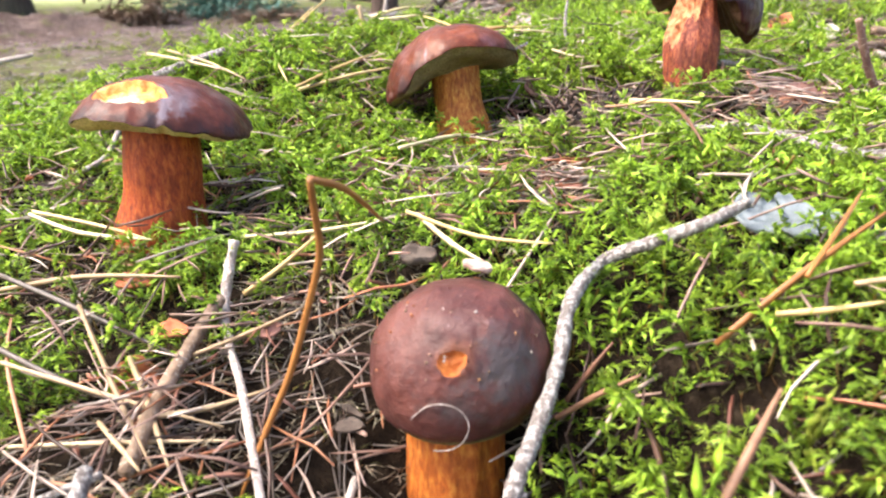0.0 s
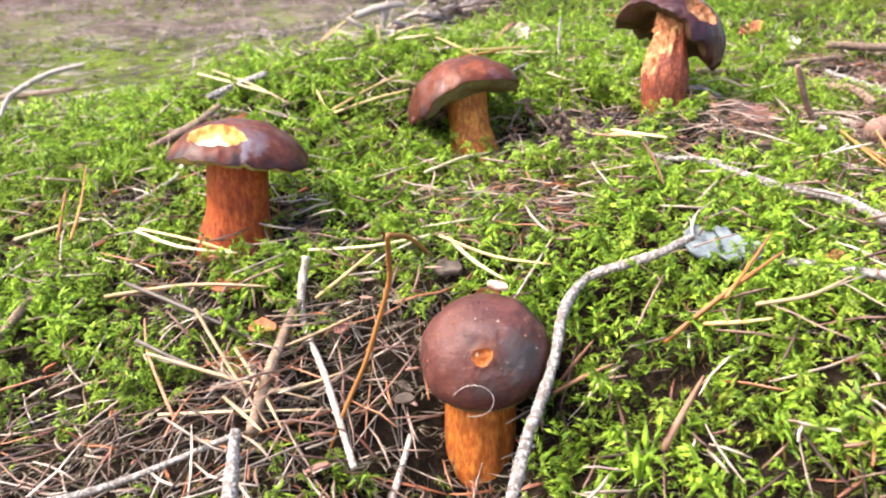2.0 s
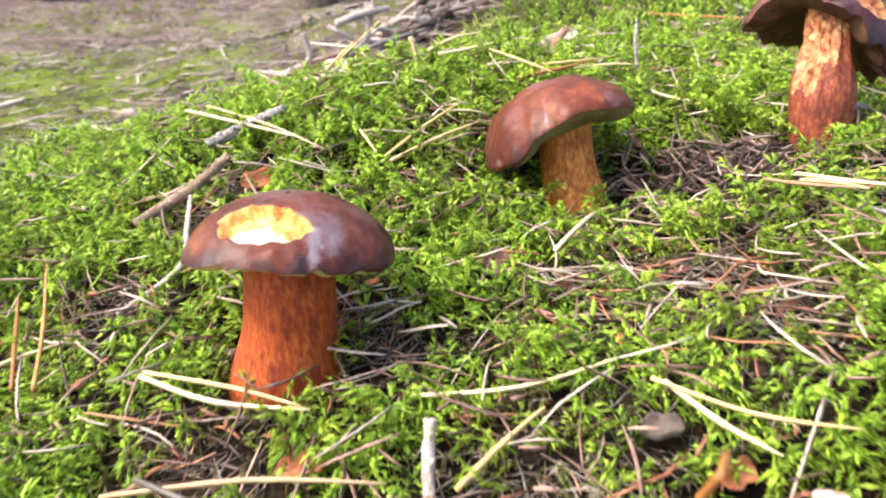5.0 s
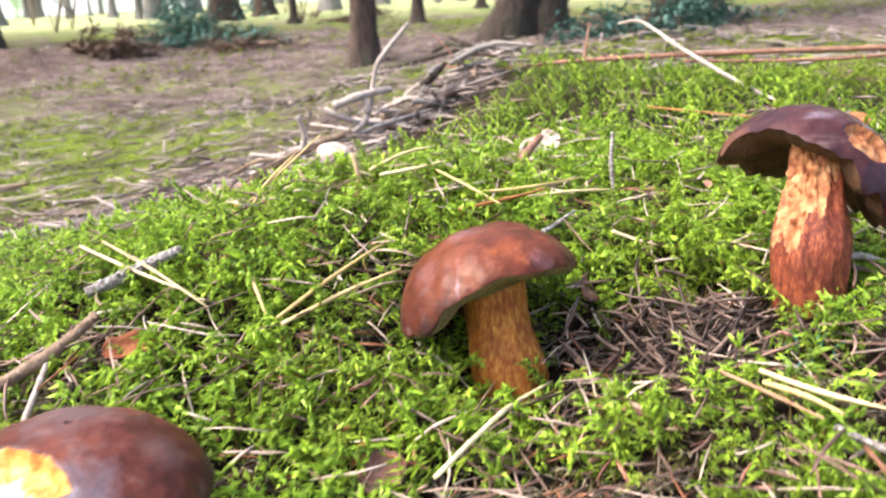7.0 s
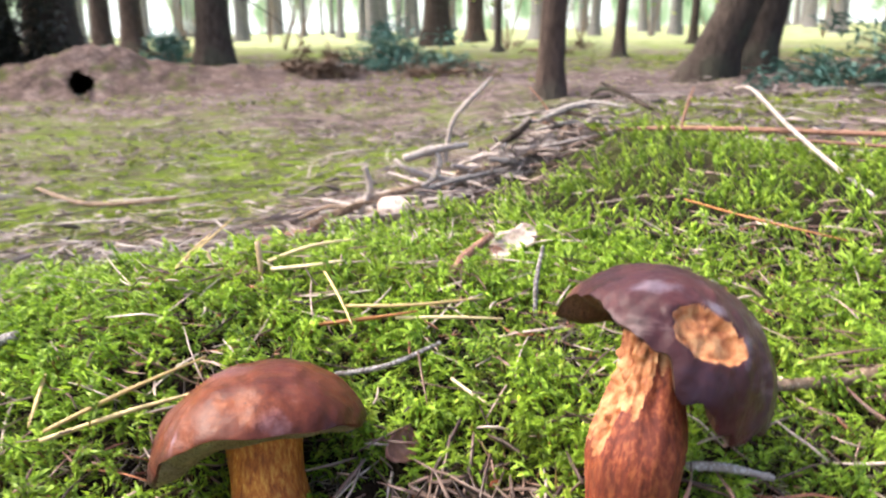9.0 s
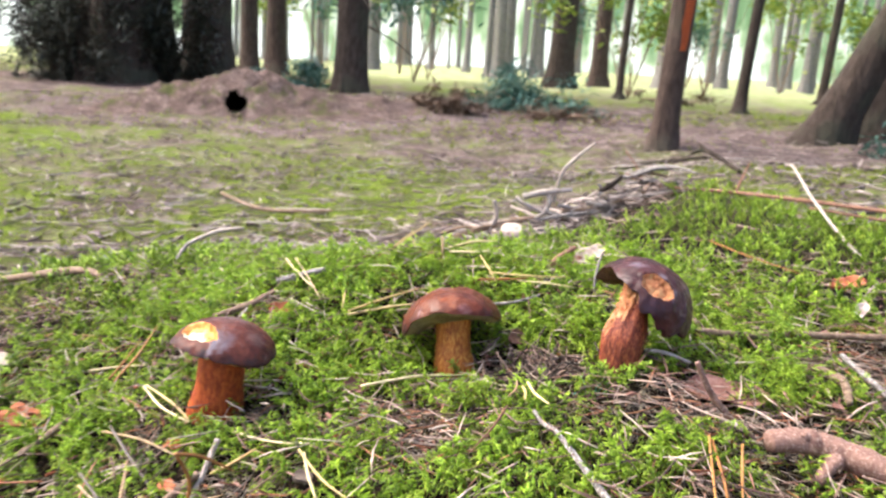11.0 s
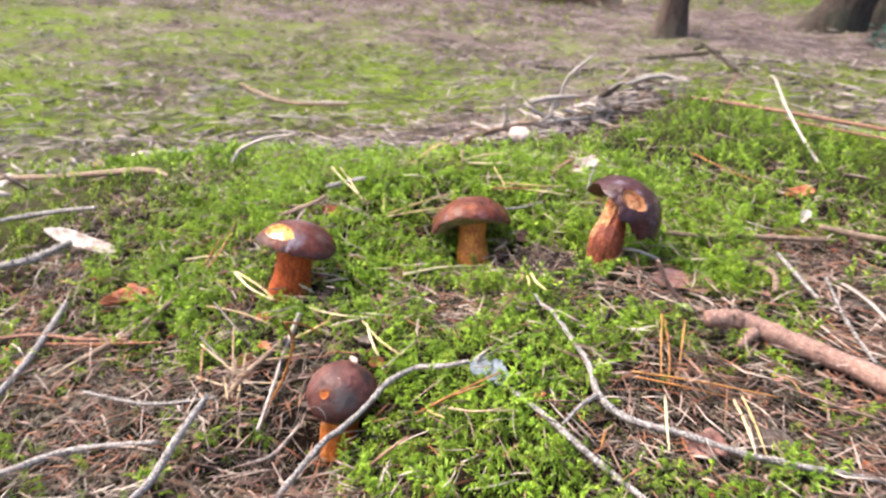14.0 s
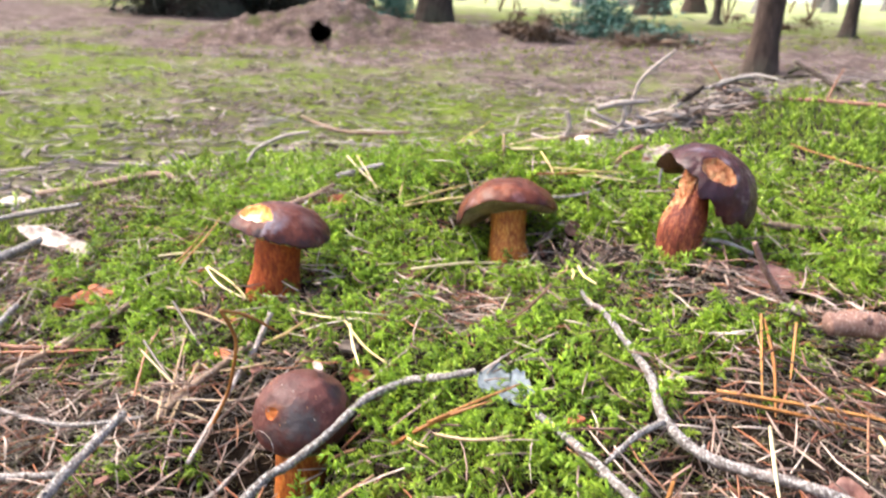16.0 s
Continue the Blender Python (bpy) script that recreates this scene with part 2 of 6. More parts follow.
CAP_LEFT = cap_material("cap_skin_dark", (0.05, 0.012, 0.009), (0.108, 0.027, 0.017), (0.175, 0.05, 0.029),
                        [((0.018, -0.017, 0.0800), (0.010, 0.015, 0.010), (0.13, 0.10, 0.12), 0.7), ((0.0120, -0.031, 0.0715), (0.0040, 0.008, 0.008), (0.02, 0.014, 0.02), 0.9),
                         ((0.0165, -0.024, 0.0770), (0.0028, 0.012, 0.010), (0.24, 0.21, 0.25), 0.55), ((0.0225, -0.021, 0.0775), (0.0022, 0.008, 0.006), (0.20, 0.17, 0.20), 0.4),
                         ((0.0, 0.012, 0.088), 0.018, (0.10, 0.08, 0.095), 0.55), ((-0.030, -0.016, 0.078), (0.016, 0.010, 0.008), (0.19, 0.075, 0.04), 0.5), ((0.030, 0.004, 0.078), 0.009, (0.10, 0.065, 0.06), 0.5)], 0.4, ((0.003, 0.002), 0.0345, 0.0378), (0.34, 0.58), 0.22)
# besides bruises and a crack, an orange highlight and greyish sheen are painted on
CAP_MIDDLE = cap_material("cap_skin_chestnut", (0.055, 0.013, 0.009), (0.11, 0.026, 0.013), (0.165, 0.045, 0.019),
                          [((0.002, -0.020, 0.068), (0.014, 0.012, 0.008), (0.30, 0.085, 0.025), 0.6), ((-0.0175, -0.026, 0.0575), (0.0017, 0.013, 0.012), (0.30, 0.20, 0.24), 0.75), ((-0.028, -0.016, 0.056), (0.010, 0.010, 0.012), (0.17, 0.085, 0.08), 0.5),
                           ((0.014, -0.022, 0.066), (0.008, 0.007, 0.006), (0.20, 0.11, 0.125), 0.55), ((-0.042, -0.008, 0.040), 0.014, (0.055, 0.022, 0.02), 0.65), ((0.033, -0.010, 0.058), 0.0065, (0.04, 0.022, 0.035), 0.8),
                           ((-0.016, -0.002, 0.075), (0.014, 0.010, 0.006), (0.16, 0.085, 0.09), 0.5)], 0.9, ((-0.006, 0.003), 0.0395, 0.0445), (0.28, 0.46), 0.2)
# the pale streaks near the crown are scuffs and painted bluish gloss
CAP_RIGHT = cap_material("cap_skin_maroon", (0.030, 0.009, 0.011), (0.060, 0.017, 0.018), (0.105, 0.034, 0.028),
                         [((0.004, 0.006, 0.088), (0.010, 0.005, 0.003), (0.17, 0.13, 0.16), 0.6), ((0.024, 0.006, 0.082), (0.008, 0.003, 0.003), (0.20, 0.17, 0.20), 0.6), ((0.033, 0.002, 0.072), (0.003, 0.006, 0.008), (0.16, 0.13, 0.16), 0.6), ((0.020, -0.012, 0.060), 0.010, (0.03, 0.016, 0.03), 0.7), ((0.030, 0.0, 0.050), 0.008, (0.13, 0.03, 0.03), 0.6),
                          ((0.034, 0.010, 0.048), 0.016, (0.045, 0.035, 0.05), 0.6), ((-0.03, 0.02, 0.075), 0.012, (0.17, 0.075, 0.05), 0.5)], 1.7, None, (0.28, 0.5))


def stem_material(name, dark, mid, light):
    m = Mat(name, 0.6, 0.3)
    fibre = m.noise(560, 5, 0.7, m.mapped((1, 1, 0.33)))
    c = m.ramp(fibre, (0.34, dark), (0.5, mid), (0.64, light))
    c = m.mix(m.ramp(m.noise(75, 4), (0.45, 0.0), (0.7, 0.6)), c, dark)
    m.color(c)
    m.bump(fibre, 0.6, 0.0012)
    m.soft(0.1, (0.004, 0.0015, 0.0006))
    return m.m


STEM_RED = stem_material("stem_rust", (0.14, 0.021, 0.007), (0.31, 0.052, 0.009), (0.47, 0.125, 0.020))
STEM_GOLD = stem_material("stem_ochre", (0.20, 0.052, 0.011), (0.42, 0.13, 0.02), (0.60, 0.29, 0.06))
STEM_ORANGE = stem_material("stem_orange", (0.19, 0.045, 0.009), (0.38, 0.10, 0.014), (0.54, 0.20, 0.035))
STEM_WINE = stem_material("stem_wine", (0.075, 0.014, 0.009), (0.175, 0.036, 0.016), (0.33, 0.10, 0.038))


def flesh_material(name, pale, gold, rust, fresh=None):
    """Bitten flesh; fresh: middle and size of the part that has not yet browned."""
    m = Mat(name, 0.6, 0.3)
    c = m.ramp(m.noise(190, 4, 0.65), (0.3, rust), (0.48, gold), (0.66, pale))
    if fresh:
        d = m.t.nodes.new("ShaderNodeVectorMath")
        d.operation = 'DISTANCE'
        m.link(m.coord, d.inputs[0])
        d.inputs[1].default_value = fresh[0]
        ragged = m.noise(210, 4, 0.65, m.mapped((1, 0.4, 0.4)))
        r = m.math('ADD', m.math('DIVIDE', d.outputs["Value"], fresh[1]), m.math('MULTIPLY', m.math('SUBTRACT', ragged, 0.5), 1.3))
        c = m.mix(m.ramp(r, (0.62, 1.0), (0.95, 0.0)), c, fresh[2])
    m.color(c)
    m.bump(m.noise(330, 4, 0.65), 0.8, 0.002)
    m.soft(0.2, (0.004, 0.002, 0.001))
    return m.m


FLESH_PALE = flesh_material("fresh_bite_flesh", (0.74, 0.42, 0.14), (0.60, 0.24, 0.05), (0.36, 0.085, 0.015), ((-0.002, -0.0265, 0.0760), 0.0135, (0.88, 0.76, 0.58)))
FLESH_GOLD = flesh_material("gnawed_flesh", (0.50, 0.27, 0.13), (0.36, 0.14, 0.055), (0.16, 0.04, 0.018))
FLESH_ORANGE = flesh_material("orange_flesh", (0.50, 0.16, 0.03), (0.40, 0.11, 0.02), (0.26, 0.06, 0.015))


def pore_material(name, c1, c2):
    m = Mat(name, 0.7, 0.2)
    pores = m.voronoi(900)
    m.color(m.mix(m.ramp(pores, (0.15, 1.0), (0.5, 0.0)), m.ramp(m.noise(60, 3), (0.35, c1), (0.65, c2)), (c2[0] * 0.4, c2[1] * 0.4, c2[2] * 0.3)))
    m.bump(pores, 0.5, 0.0006)
    return m.m


PORES_YELLOW = pore_material("pores_yellow", (0.64, 0.55, 0.26), (0.46, 0.38, 0.17))
PORES_BROWN = pore_material("pores_brown", (0.10, 0.05, 0.025), (0.06, 0.03, 0.018))
PORES_DULL = pore_material("pores_dull", (0.30, 0.25, 0.14), (0.17, 0.125, 0.065))
PORES_OLIVE = pore_material("pores_olive", (0.30, 0.27, 0.12), (0.20, 0.17, 0.08))


def tree_bark_material(name, dark, light, tint):
    m = Mat(name, 0.9, 0.15)
    plates = m.voronoi(16, m.mapped((1, 1, 0.3)))
    c = m.ramp(m.noise(26, 5, 0.7, m.mapped((1, 1, 0.35))), (0.3, dark), (0.7, light))
    c = m.mix(m.ramp(m.noise(3.0, 3), (0.5, 0.0), (0.68, 0.6)), c, tint)
    m.color(c)
    m.bump(m.math('ADD', plates, m.noise(40, 4, 0.7, m.mapped((1, 1, 0.3)))), 0.9, 0.02)
    return m.m


FLAKE_LITTER = needle_material("bark_crumbs", (0.11, 0.035, 0.022), (0.30, 0.12, 0.075), (0.50, 0.33, 0.26))
FLECKS = needle_material("bark_scraps", (0.05, 0.034, 0.03), (0.19, 0.135, 0.12), (0.46, 0.37, 0.34))
STICKS = needle_material("brushwood_bark", (0.10, 0.066, 0.056), (0.24, 0.18, 0.16), (0.48, 0.41, 0.385))
BARK_DARK = tree_bark_material("dark_bark", (0.02, 0.015, 0.012), (0.075, 0.055, 0.045), (0.055, 0.06, 0.04))
BARK_BROWN = tree_bark_material("brown_bark", (0.032, 0.022, 0.018), (0.10, 0.068, 0.056), (0.07, 0.066, 0.048))
# distance haze is put into this paler bark colour
BARK_HAZED = tree_bark_material("hazy_far_bark", (0.12, 0.11, 0.105), (0.26, 0.24, 0.23), (0.2, 0.2, 0.16))

# ---- the lie of the land: a mossy bank that rises away from the eye, falling off to one side ----
# rounded swells: middle x, y, spread, height
BUMPS = [
    (0.23, 0.605, 0.018, -0.012),
    (0.302, 0.618, 0.022, 0.011),
    (0.20, 0.45, 0.18, 0.053),
    (-0.20, 0.60, 0.22, 0.087),
    (0.20, 0.80, 0.22, 0.079),
    (0.50, 0.70, 0.25, 0.013),
    (0.45, 1.20, 0.30, 0.061),
    (0.10, 1.20, 0.25, 0.066),
    (-0.60, 0.70, 0.30, 0.060),
    (0.15, 0.30, 0.09, -0.003),
    (0.50, 0.20, 0.30, 0.106),
    (0.10, 1.80, 0.40, 0.009),
    (1.10, 1.00, 0.50, 0.168),
    (0.40, 2.60, 0.60, 0.206),
    (-0.10, 1.00, 0.20, 0.018),
    (0.05, 0.70, 0.12, 0.047),
    (0.15, 0.60, 0.08, -0.039),
    (1.80, 1.80, 0.80, 0.202),
    (0.17, 1.50, 0.12, 0.092),
    (-0.10, 1.38, 0.12, 0.014),
    (0.18, 0.33, 0.04, -0.053),
    (0.35, 1.35, 0.15, 0.028),
    (-0.40, 0.95, 0.20, 0.056),
    (0.70, 1.30, 0.25, -0.009),
    (-0.90, 0.90, 0.35, -0.029),
]


def height(x, y):
    """Ground height at x, y (numbers or arrays)."""
    x, y = np.asarray(x, float), np.asarray(y, float)
    z = 0.13 + 0.05 * np.clip(y - 4, 0, 5) + 0.032 * np.clip(y - 9, 0, 60)
    for cx, cy, s, w in BUMPS:
        z = z + w * np.exp(-((x - cx) ** 2 + (y - cy) ** 2) / (2 * s * s))
    # low swell under the forest litter
    z = z + 0.10 * np.exp(-(((x + 3.6) / 1.2) ** 2 + ((y - 6.6) / 0.7) ** 2))
    return z


def wave(x, y, k, seed):
    """Smooth pseudo-random field in -1..1 made of a few crossed sines."""
    r = np.random.RandomState(seed)
    out = np.zeros_like(np.asarray(x, float))
    for _ in range(7):
        a, ph, f = r.uniform(0, 6.283), r.uniform(0, 6.283), k * r.uniform(0.6, 1.7)
        out = out + np.sin((x * math.cos(a) + y * math.sin(a)) * f + ph)
    return out / 3.2


def ground_z(x, y):
    """Height with its small unevenness."""
    return height(x, y) + 0.004 * wave(x, y, 60, 3) + 0.0025 * wave(x, y, 170, 4) + (0.02 * wave(x, y, 4.5, 5) + 0.012 * wave(x, y, 13, 6)) * np.clip((np.hypot(x - 0.2, y - 0.6) - 0.9) / 1.5, 0, 1)


# places where needles lie bare of moss: x, y, spread, strength
BARE = [
    (0.06, 0.35, 0.045, 1.1), (-0.01, 0.30, 0.07, 1.0), (0.13, 0.37, 0.030, 1.0), (0.205, 0.34, 0.025, 0.9),
    (0.18, 0.30, 0.06, 1.0), (0.228, 0.608, 0.024, 1.2), (0.20, 0.575, 0.022, 0.7), (0.28, 0.575, 0.030, 0.6),
    (0.345, 0.60, 0.035, 1.0), (0.42, 0.60, 0.04, 1.1), (0.43, 0.46, 0.07, 1.1), (0.40, 0.38, 0.05, 0.7),
    (0.065, 0.475, 0.018, 0.9), (0.15, 0.425, 0.022, 0.7), (-0.14, 0.43, 0.03, 0.6), (-0.20, 0.32, 0.06, 0.7),
    (0.05, 1.34, 0.10, 1.4), (-0.08, 1.24, 0.08, 1.1), (-0.25, 1.12, 0.10, 1.0), (0.55, 0.62, 0.07, 1.0),
    (0.45, 0.74, 0.05, 0.6), (0.22, 0.50, 0.05, 0.45), (0.28, 0.545, 0.035, 0.5), (0.18, 0.525, 0.025, 0.5), (0.20, 0.45, 0.025, 0.45), (0.10, 0.43, 0.025, 0.5), (0.283, 0.409, 0.013, 1.1), (0.62, 0.40, 0.10, 1.0), (0.15, 0.545, 0.020, 0.6), (-0.02, 0.61, 0.016, 0.7), (0.252, 0.622, 0.022, 1.0), (0.012, 0.762, 0.016, 0.9), (0.040, 0.762, 0.014, 0.9), (0.072, 0.752, 0.012, 0.8), (0.192, 0.852, 0.016, 0.9), (-0.03, 0.585, 0.014, 0.9),
    (-0.02, 0.455, 0.026, 0.8), (0.012, 0.44, 0.02, 0.8), (0.15, 0.44, 0.016, 0.8), (0.172, 0.535, 0.018, 0.7), (0.182, 0.585, 0.018, 0.8), (0.315, 0.545, 0.024, 0.7),
    (-0.205, 0.367, 0.04, 0.8), (-0.11, 0.358, 0.04, 0.8), (0.34, 0.49, 0.025, 0.7), (0.487, 0.79, 0.05, 0.7), (0.507, 0.69, 0.04, 0.8), (0.062, 0.51, 0.016, 0.9),
    (0.08, 0.48, 0.018, 0.9), (0.192, 0.51, 0.018, 0.8), (0.224, 0.536, 0.018, 0.7), (0.155, 0.485, 0.015, 0.7), (-0.045, 0.54, 0.018, 0.7), (-0.19, 0.49, 0.02, 0.6),
    (-0.265, 0.485, 0.030, 0.8), (-0.62, 1.50, 0.16, 0.9), (-0.40, 1.68, 0.14, 0.9), (-0.02, 1.32, 0.08, 1.0),
]


# green tufts within the litter: x, y, spread, strength
GREEN = [
    (0.296, 0.606, 0.014, 0.55), (0.166, 0.596, 0.012, 0.60), (0.216, 0.325, 0.016, 1.10), (0.30, 0.345, 0.05, 0.29), (0.028, 0.385, 0.018, 0.95), (0.060, 0.402, 0.014, 0.75), (0.062, 0.446, 0.020, 0.39), (-0.04, 0.44, 0.025, 0.60), (0.125, 0.375, 0.010, 0.60),
    (0.242, 0.362, 0.024, 0.39), (0.243, 0.411, 0.030, 0.33), (0.30, 0.445, 0.040, 0.33), (0.334, 0.519, 0.025, 0.26), (0.254, 0.525, 0.022, 0.29), (0.406, 0.668, 0.035, 0.39),
    (0.205, 0.530, 0.016, 0.26), (0.275, 0.575, 0.018, 0.26), (0.16, 0.40, 0.012, 0.26), (-0.10, 0.40, 0.03, 0.26), (0.44, 0.52, 0.02, 0.26), (0.36, 0.34, 0.03, 0.26),
]

# mushroom stems: x, y, radius
STEMS_CLEAR = [(0.178, 0.364, 0.015), (0.032, 0.487, 0.021), (0.168, 0.620, 0.015), (0.296, 0.630, 0.013)]


def bareness(x, y):
    b = np.zeros_like(np.asarray(x, float))
    for cx, cy, s, w in BARE:
        b = np.maximum(b, w * np.exp(-((x - cx) ** 2 + (y - cy) ** 2) / (2 * s * s)))
    for cx, cy, s, w in GREEN:
        b = b - w * np.exp(-((x - cx) ** 2 + (y - cy) ** 2) / (2 * s * s))
    return b + 0.25 * wave(x, y, 45, 11) + 0.22 * wave(x, y, 130, 12)


def spots(n, x0, x1, y0, y1, seed, low, spread=0.2):
    r = np.random.RandomState(seed)
    xy = np.stack([r.uniform(x0, x1, n), r.uniform(y0, y1, n)], 1)
    ok = bareness(xy[:, 0], xy[:, 1]) + r.normal(0, spread, n) > low
    for cx, cy, cr in STEMS_CLEAR:
        ok &= np.hypot(xy[:, 0] - cx, xy[:, 1] - cy) > cr + 0.003
    return xy[ok]


def mesh_object(name, verts, faces, material, smooth=True):
    me = bpy.data.meshes.new(name)
    me.from_pydata([tuple(v) for v in verts], [], [tuple(f) for f in faces])
    me.materials.append(material)
    if smooth:
        me.polygons.foreach_set("use_smooth", [True] * len(me.polygons))
    me.update()
    return new(name, me)


def tri_mesh(name, verts, tris, material, tip=None, shoot=None, smooth=True):
    """A large mesh straight from arrays."""
    me = bpy.data.meshes.new(name)
    nv, nf = len(verts), len(tris)
    me.vertices.add(nv)
    me.vertices.foreach_set("co", np.ascontiguousarray(verts, np.float32).ravel())
    me.loops.add(nf * 3)
    me.loops.foreach_set("vertex_index", np.ascontiguousarray(tris, np.int32).ravel())
    me.polygons.add(nf)
    me.polygons.foreach_set("loop_start", np.arange(0, nf * 3, 3, dtype=np.int32))
    if smooth:
        me.polygons.foreach_set("use_smooth", np.ones(nf, bool))
    if tip is not None:
        at = me.attributes.new("tip", 'FLOAT', 'POINT')
        at.data.foreach_set("value", np.ascontiguousarray(tip, np.float32))
    if shoot is not None:
        at = me.attributes.new("shoot", 'FLOAT', 'POINT')
        at.data.foreach_set("value", np.ascontiguousarray(shoot, np.float32))
    me.update(calc_edges=True)
    me.materials.append(material)
    return new(name, me)


def build_ground():
    n, k = 270, 6.6
    u = np.linspace(-1, 1, n)
    gx = 0.18 + 150 * np.sinh(k * 1.25 * u) / np.sinh(k * 1.25)
    gy = 0.55 + 150 * np.sinh(k * 1.25 * u) / np.sinh(k * 1.25)
    X, Y = np.meshgrid(gx, gy)
    Z = ground_z(X, Y)
    verts = np.stack([X, Y, Z], -1).reshape(-1, 3)
    i = np.arange(n * n).reshape(n, n)
    a, b, c, d = i[:-1, :-1].ravel(), i[:-1, 1:].ravel(), i[1:, 1:].ravel(), i[1:, :-1].ravel()
    tris = np.concatenate([np.stack([a, b, c], 1), np.stack([a, c, d], 1)])
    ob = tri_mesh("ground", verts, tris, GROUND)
    return tagged(ob, "forest floor of shade-darkened soil, moss and brown needle litter", "ground", kind="structure")


build_ground()

# ---- helpers for things ----


def thing(name, label, category, m=None, group=""):
    """An empty at the thing's base that holds its parts."""
    ob = new(name)
    ob.empty_display_size = 0.02
    if m is not None:
        ob.matrix_world = m
    return tagged(ob, label, category, group)


def part(name, verts, faces, material, parent, label="", smooth=True):
    """One mesh object under a thing or a part; places are in the parent's space."""
    ob = mesh_object(name, verts, faces, material, smooth)
    ob.parent = parent
    return tagged(ob, label)


def grid_faces(rows, cols, wrap=True):
    """Quads of a grid of rows x cols points."""
    out = []
    for i in range(rows - 1):
        for j in range(cols if wrap else cols - 1):
            k = (j + 1) % cols
            out.append((i * cols + j, i * cols + k, (i + 1) * cols + k, (i + 1) * cols + j))
    return out


def split(verts, faces, inside):
    """Two meshes out of one: the faces whose middle is inside, and the rest."""
    parts = []
    verts = np.asarray(verts)
    for want in (False, True):
        keep = [f for f in faces if bool(inside(verts[list(f)].mean(0), f)) == want]
        used = sorted({v for f in keep for v in f})
        where = {v: n for n, v in enumerate(used)}
        parts.append((verts[used] if used else verts[:0], [tuple(where[v] for v in f) for f in keep]))
    return parts


def sweep(points, radii, sides=7, rough=0.0, seed=0, caps=True, steps=6):
    """A tapered tube along a smooth line through the points."""
    rnd = random.Random(seed)
    pts = [Vector(p) for p in points]
    line, rad = [], []
    for i in range(len(pts) - 1):
        p0, p1, p2, p3 = pts[max(i - 1, 0)], pts[i], pts[i + 1], pts[min(i + 2, len(pts) - 1)]
        for s in range(steps):
            t = s / steps
            line.append(0.5 * (2 * p1 + (p2 - p0) * t + (2 * p0 - 5 * p1 + 4 * p2 - p3) * t * t + (3 * p1 - p0 - 3 * p2 + p3) * t ** 3))
            rad.append(radii[i] * (1 - t) + radii[i + 1] * t)
    line.append(pts[-1])
    rad.append(radii[-1])
    verts, faces = [], []
    up = Vector((0.13, 0.21, 0.97))
    for i, p in enumerate(line):
        d = (line[min(i + 1, len(line) - 1)] - line[max(i - 1, 0)]).normalized()
        a = d.cross(up)
        if a.length < 0.05:
            a = d.cross(Vector((1, 0, 0)))
        a.normalize()
        b = d.cross(a)
        swell = 1 + rough * rnd.uniform(-0.6, 0.6)
        for j in range(sides):
            w = 2 * math.pi * j / sides
            r = rad[i] * swell * (1 + rough * rnd.uniform(-0.5, 0.5))
            verts.append(p + a * (math.cos(w) * r) + b * (math.sin(w) * r))
    faces = grid_faces(len(line), sides)
    if caps:
        faces.append(tuple(range(sides - 1, -1, -1)))
        faces.append(tuple((len(line) - 1) * sides + j for j in range(sides)))
    return verts, faces


# ---- the four mushrooms ----


def cap_point(a, az, R, H, under, flat, q, wob):
    """A point of the cap skin: a runs from the crown (0) over the shoulder (90) to under the rim."""
    s = min(a / 90.0, 1.0)
    r = math.sin(radians(min(a, 90))) ** flat
    z = max(0.0, 1 - r ** 2.2) ** q
    if a > 90:
        t = (a - 90)
        r = math.cos(radians(t)) ** 0.6
        z = -math.sin(radians(t)) * under
    w = 1 + wob * (math.sin(2 * az + 0.7) + 0.6 * math.sin(3 * az + 2.1) + 0.4 * math.sin(5 * az)) * s
    return Vector((math.cos(az) * r * R * w, math.sin(az) * r * R * w, z * H * (1 + 0.5 * wob * math.sin(3 * az + 1) * s)))


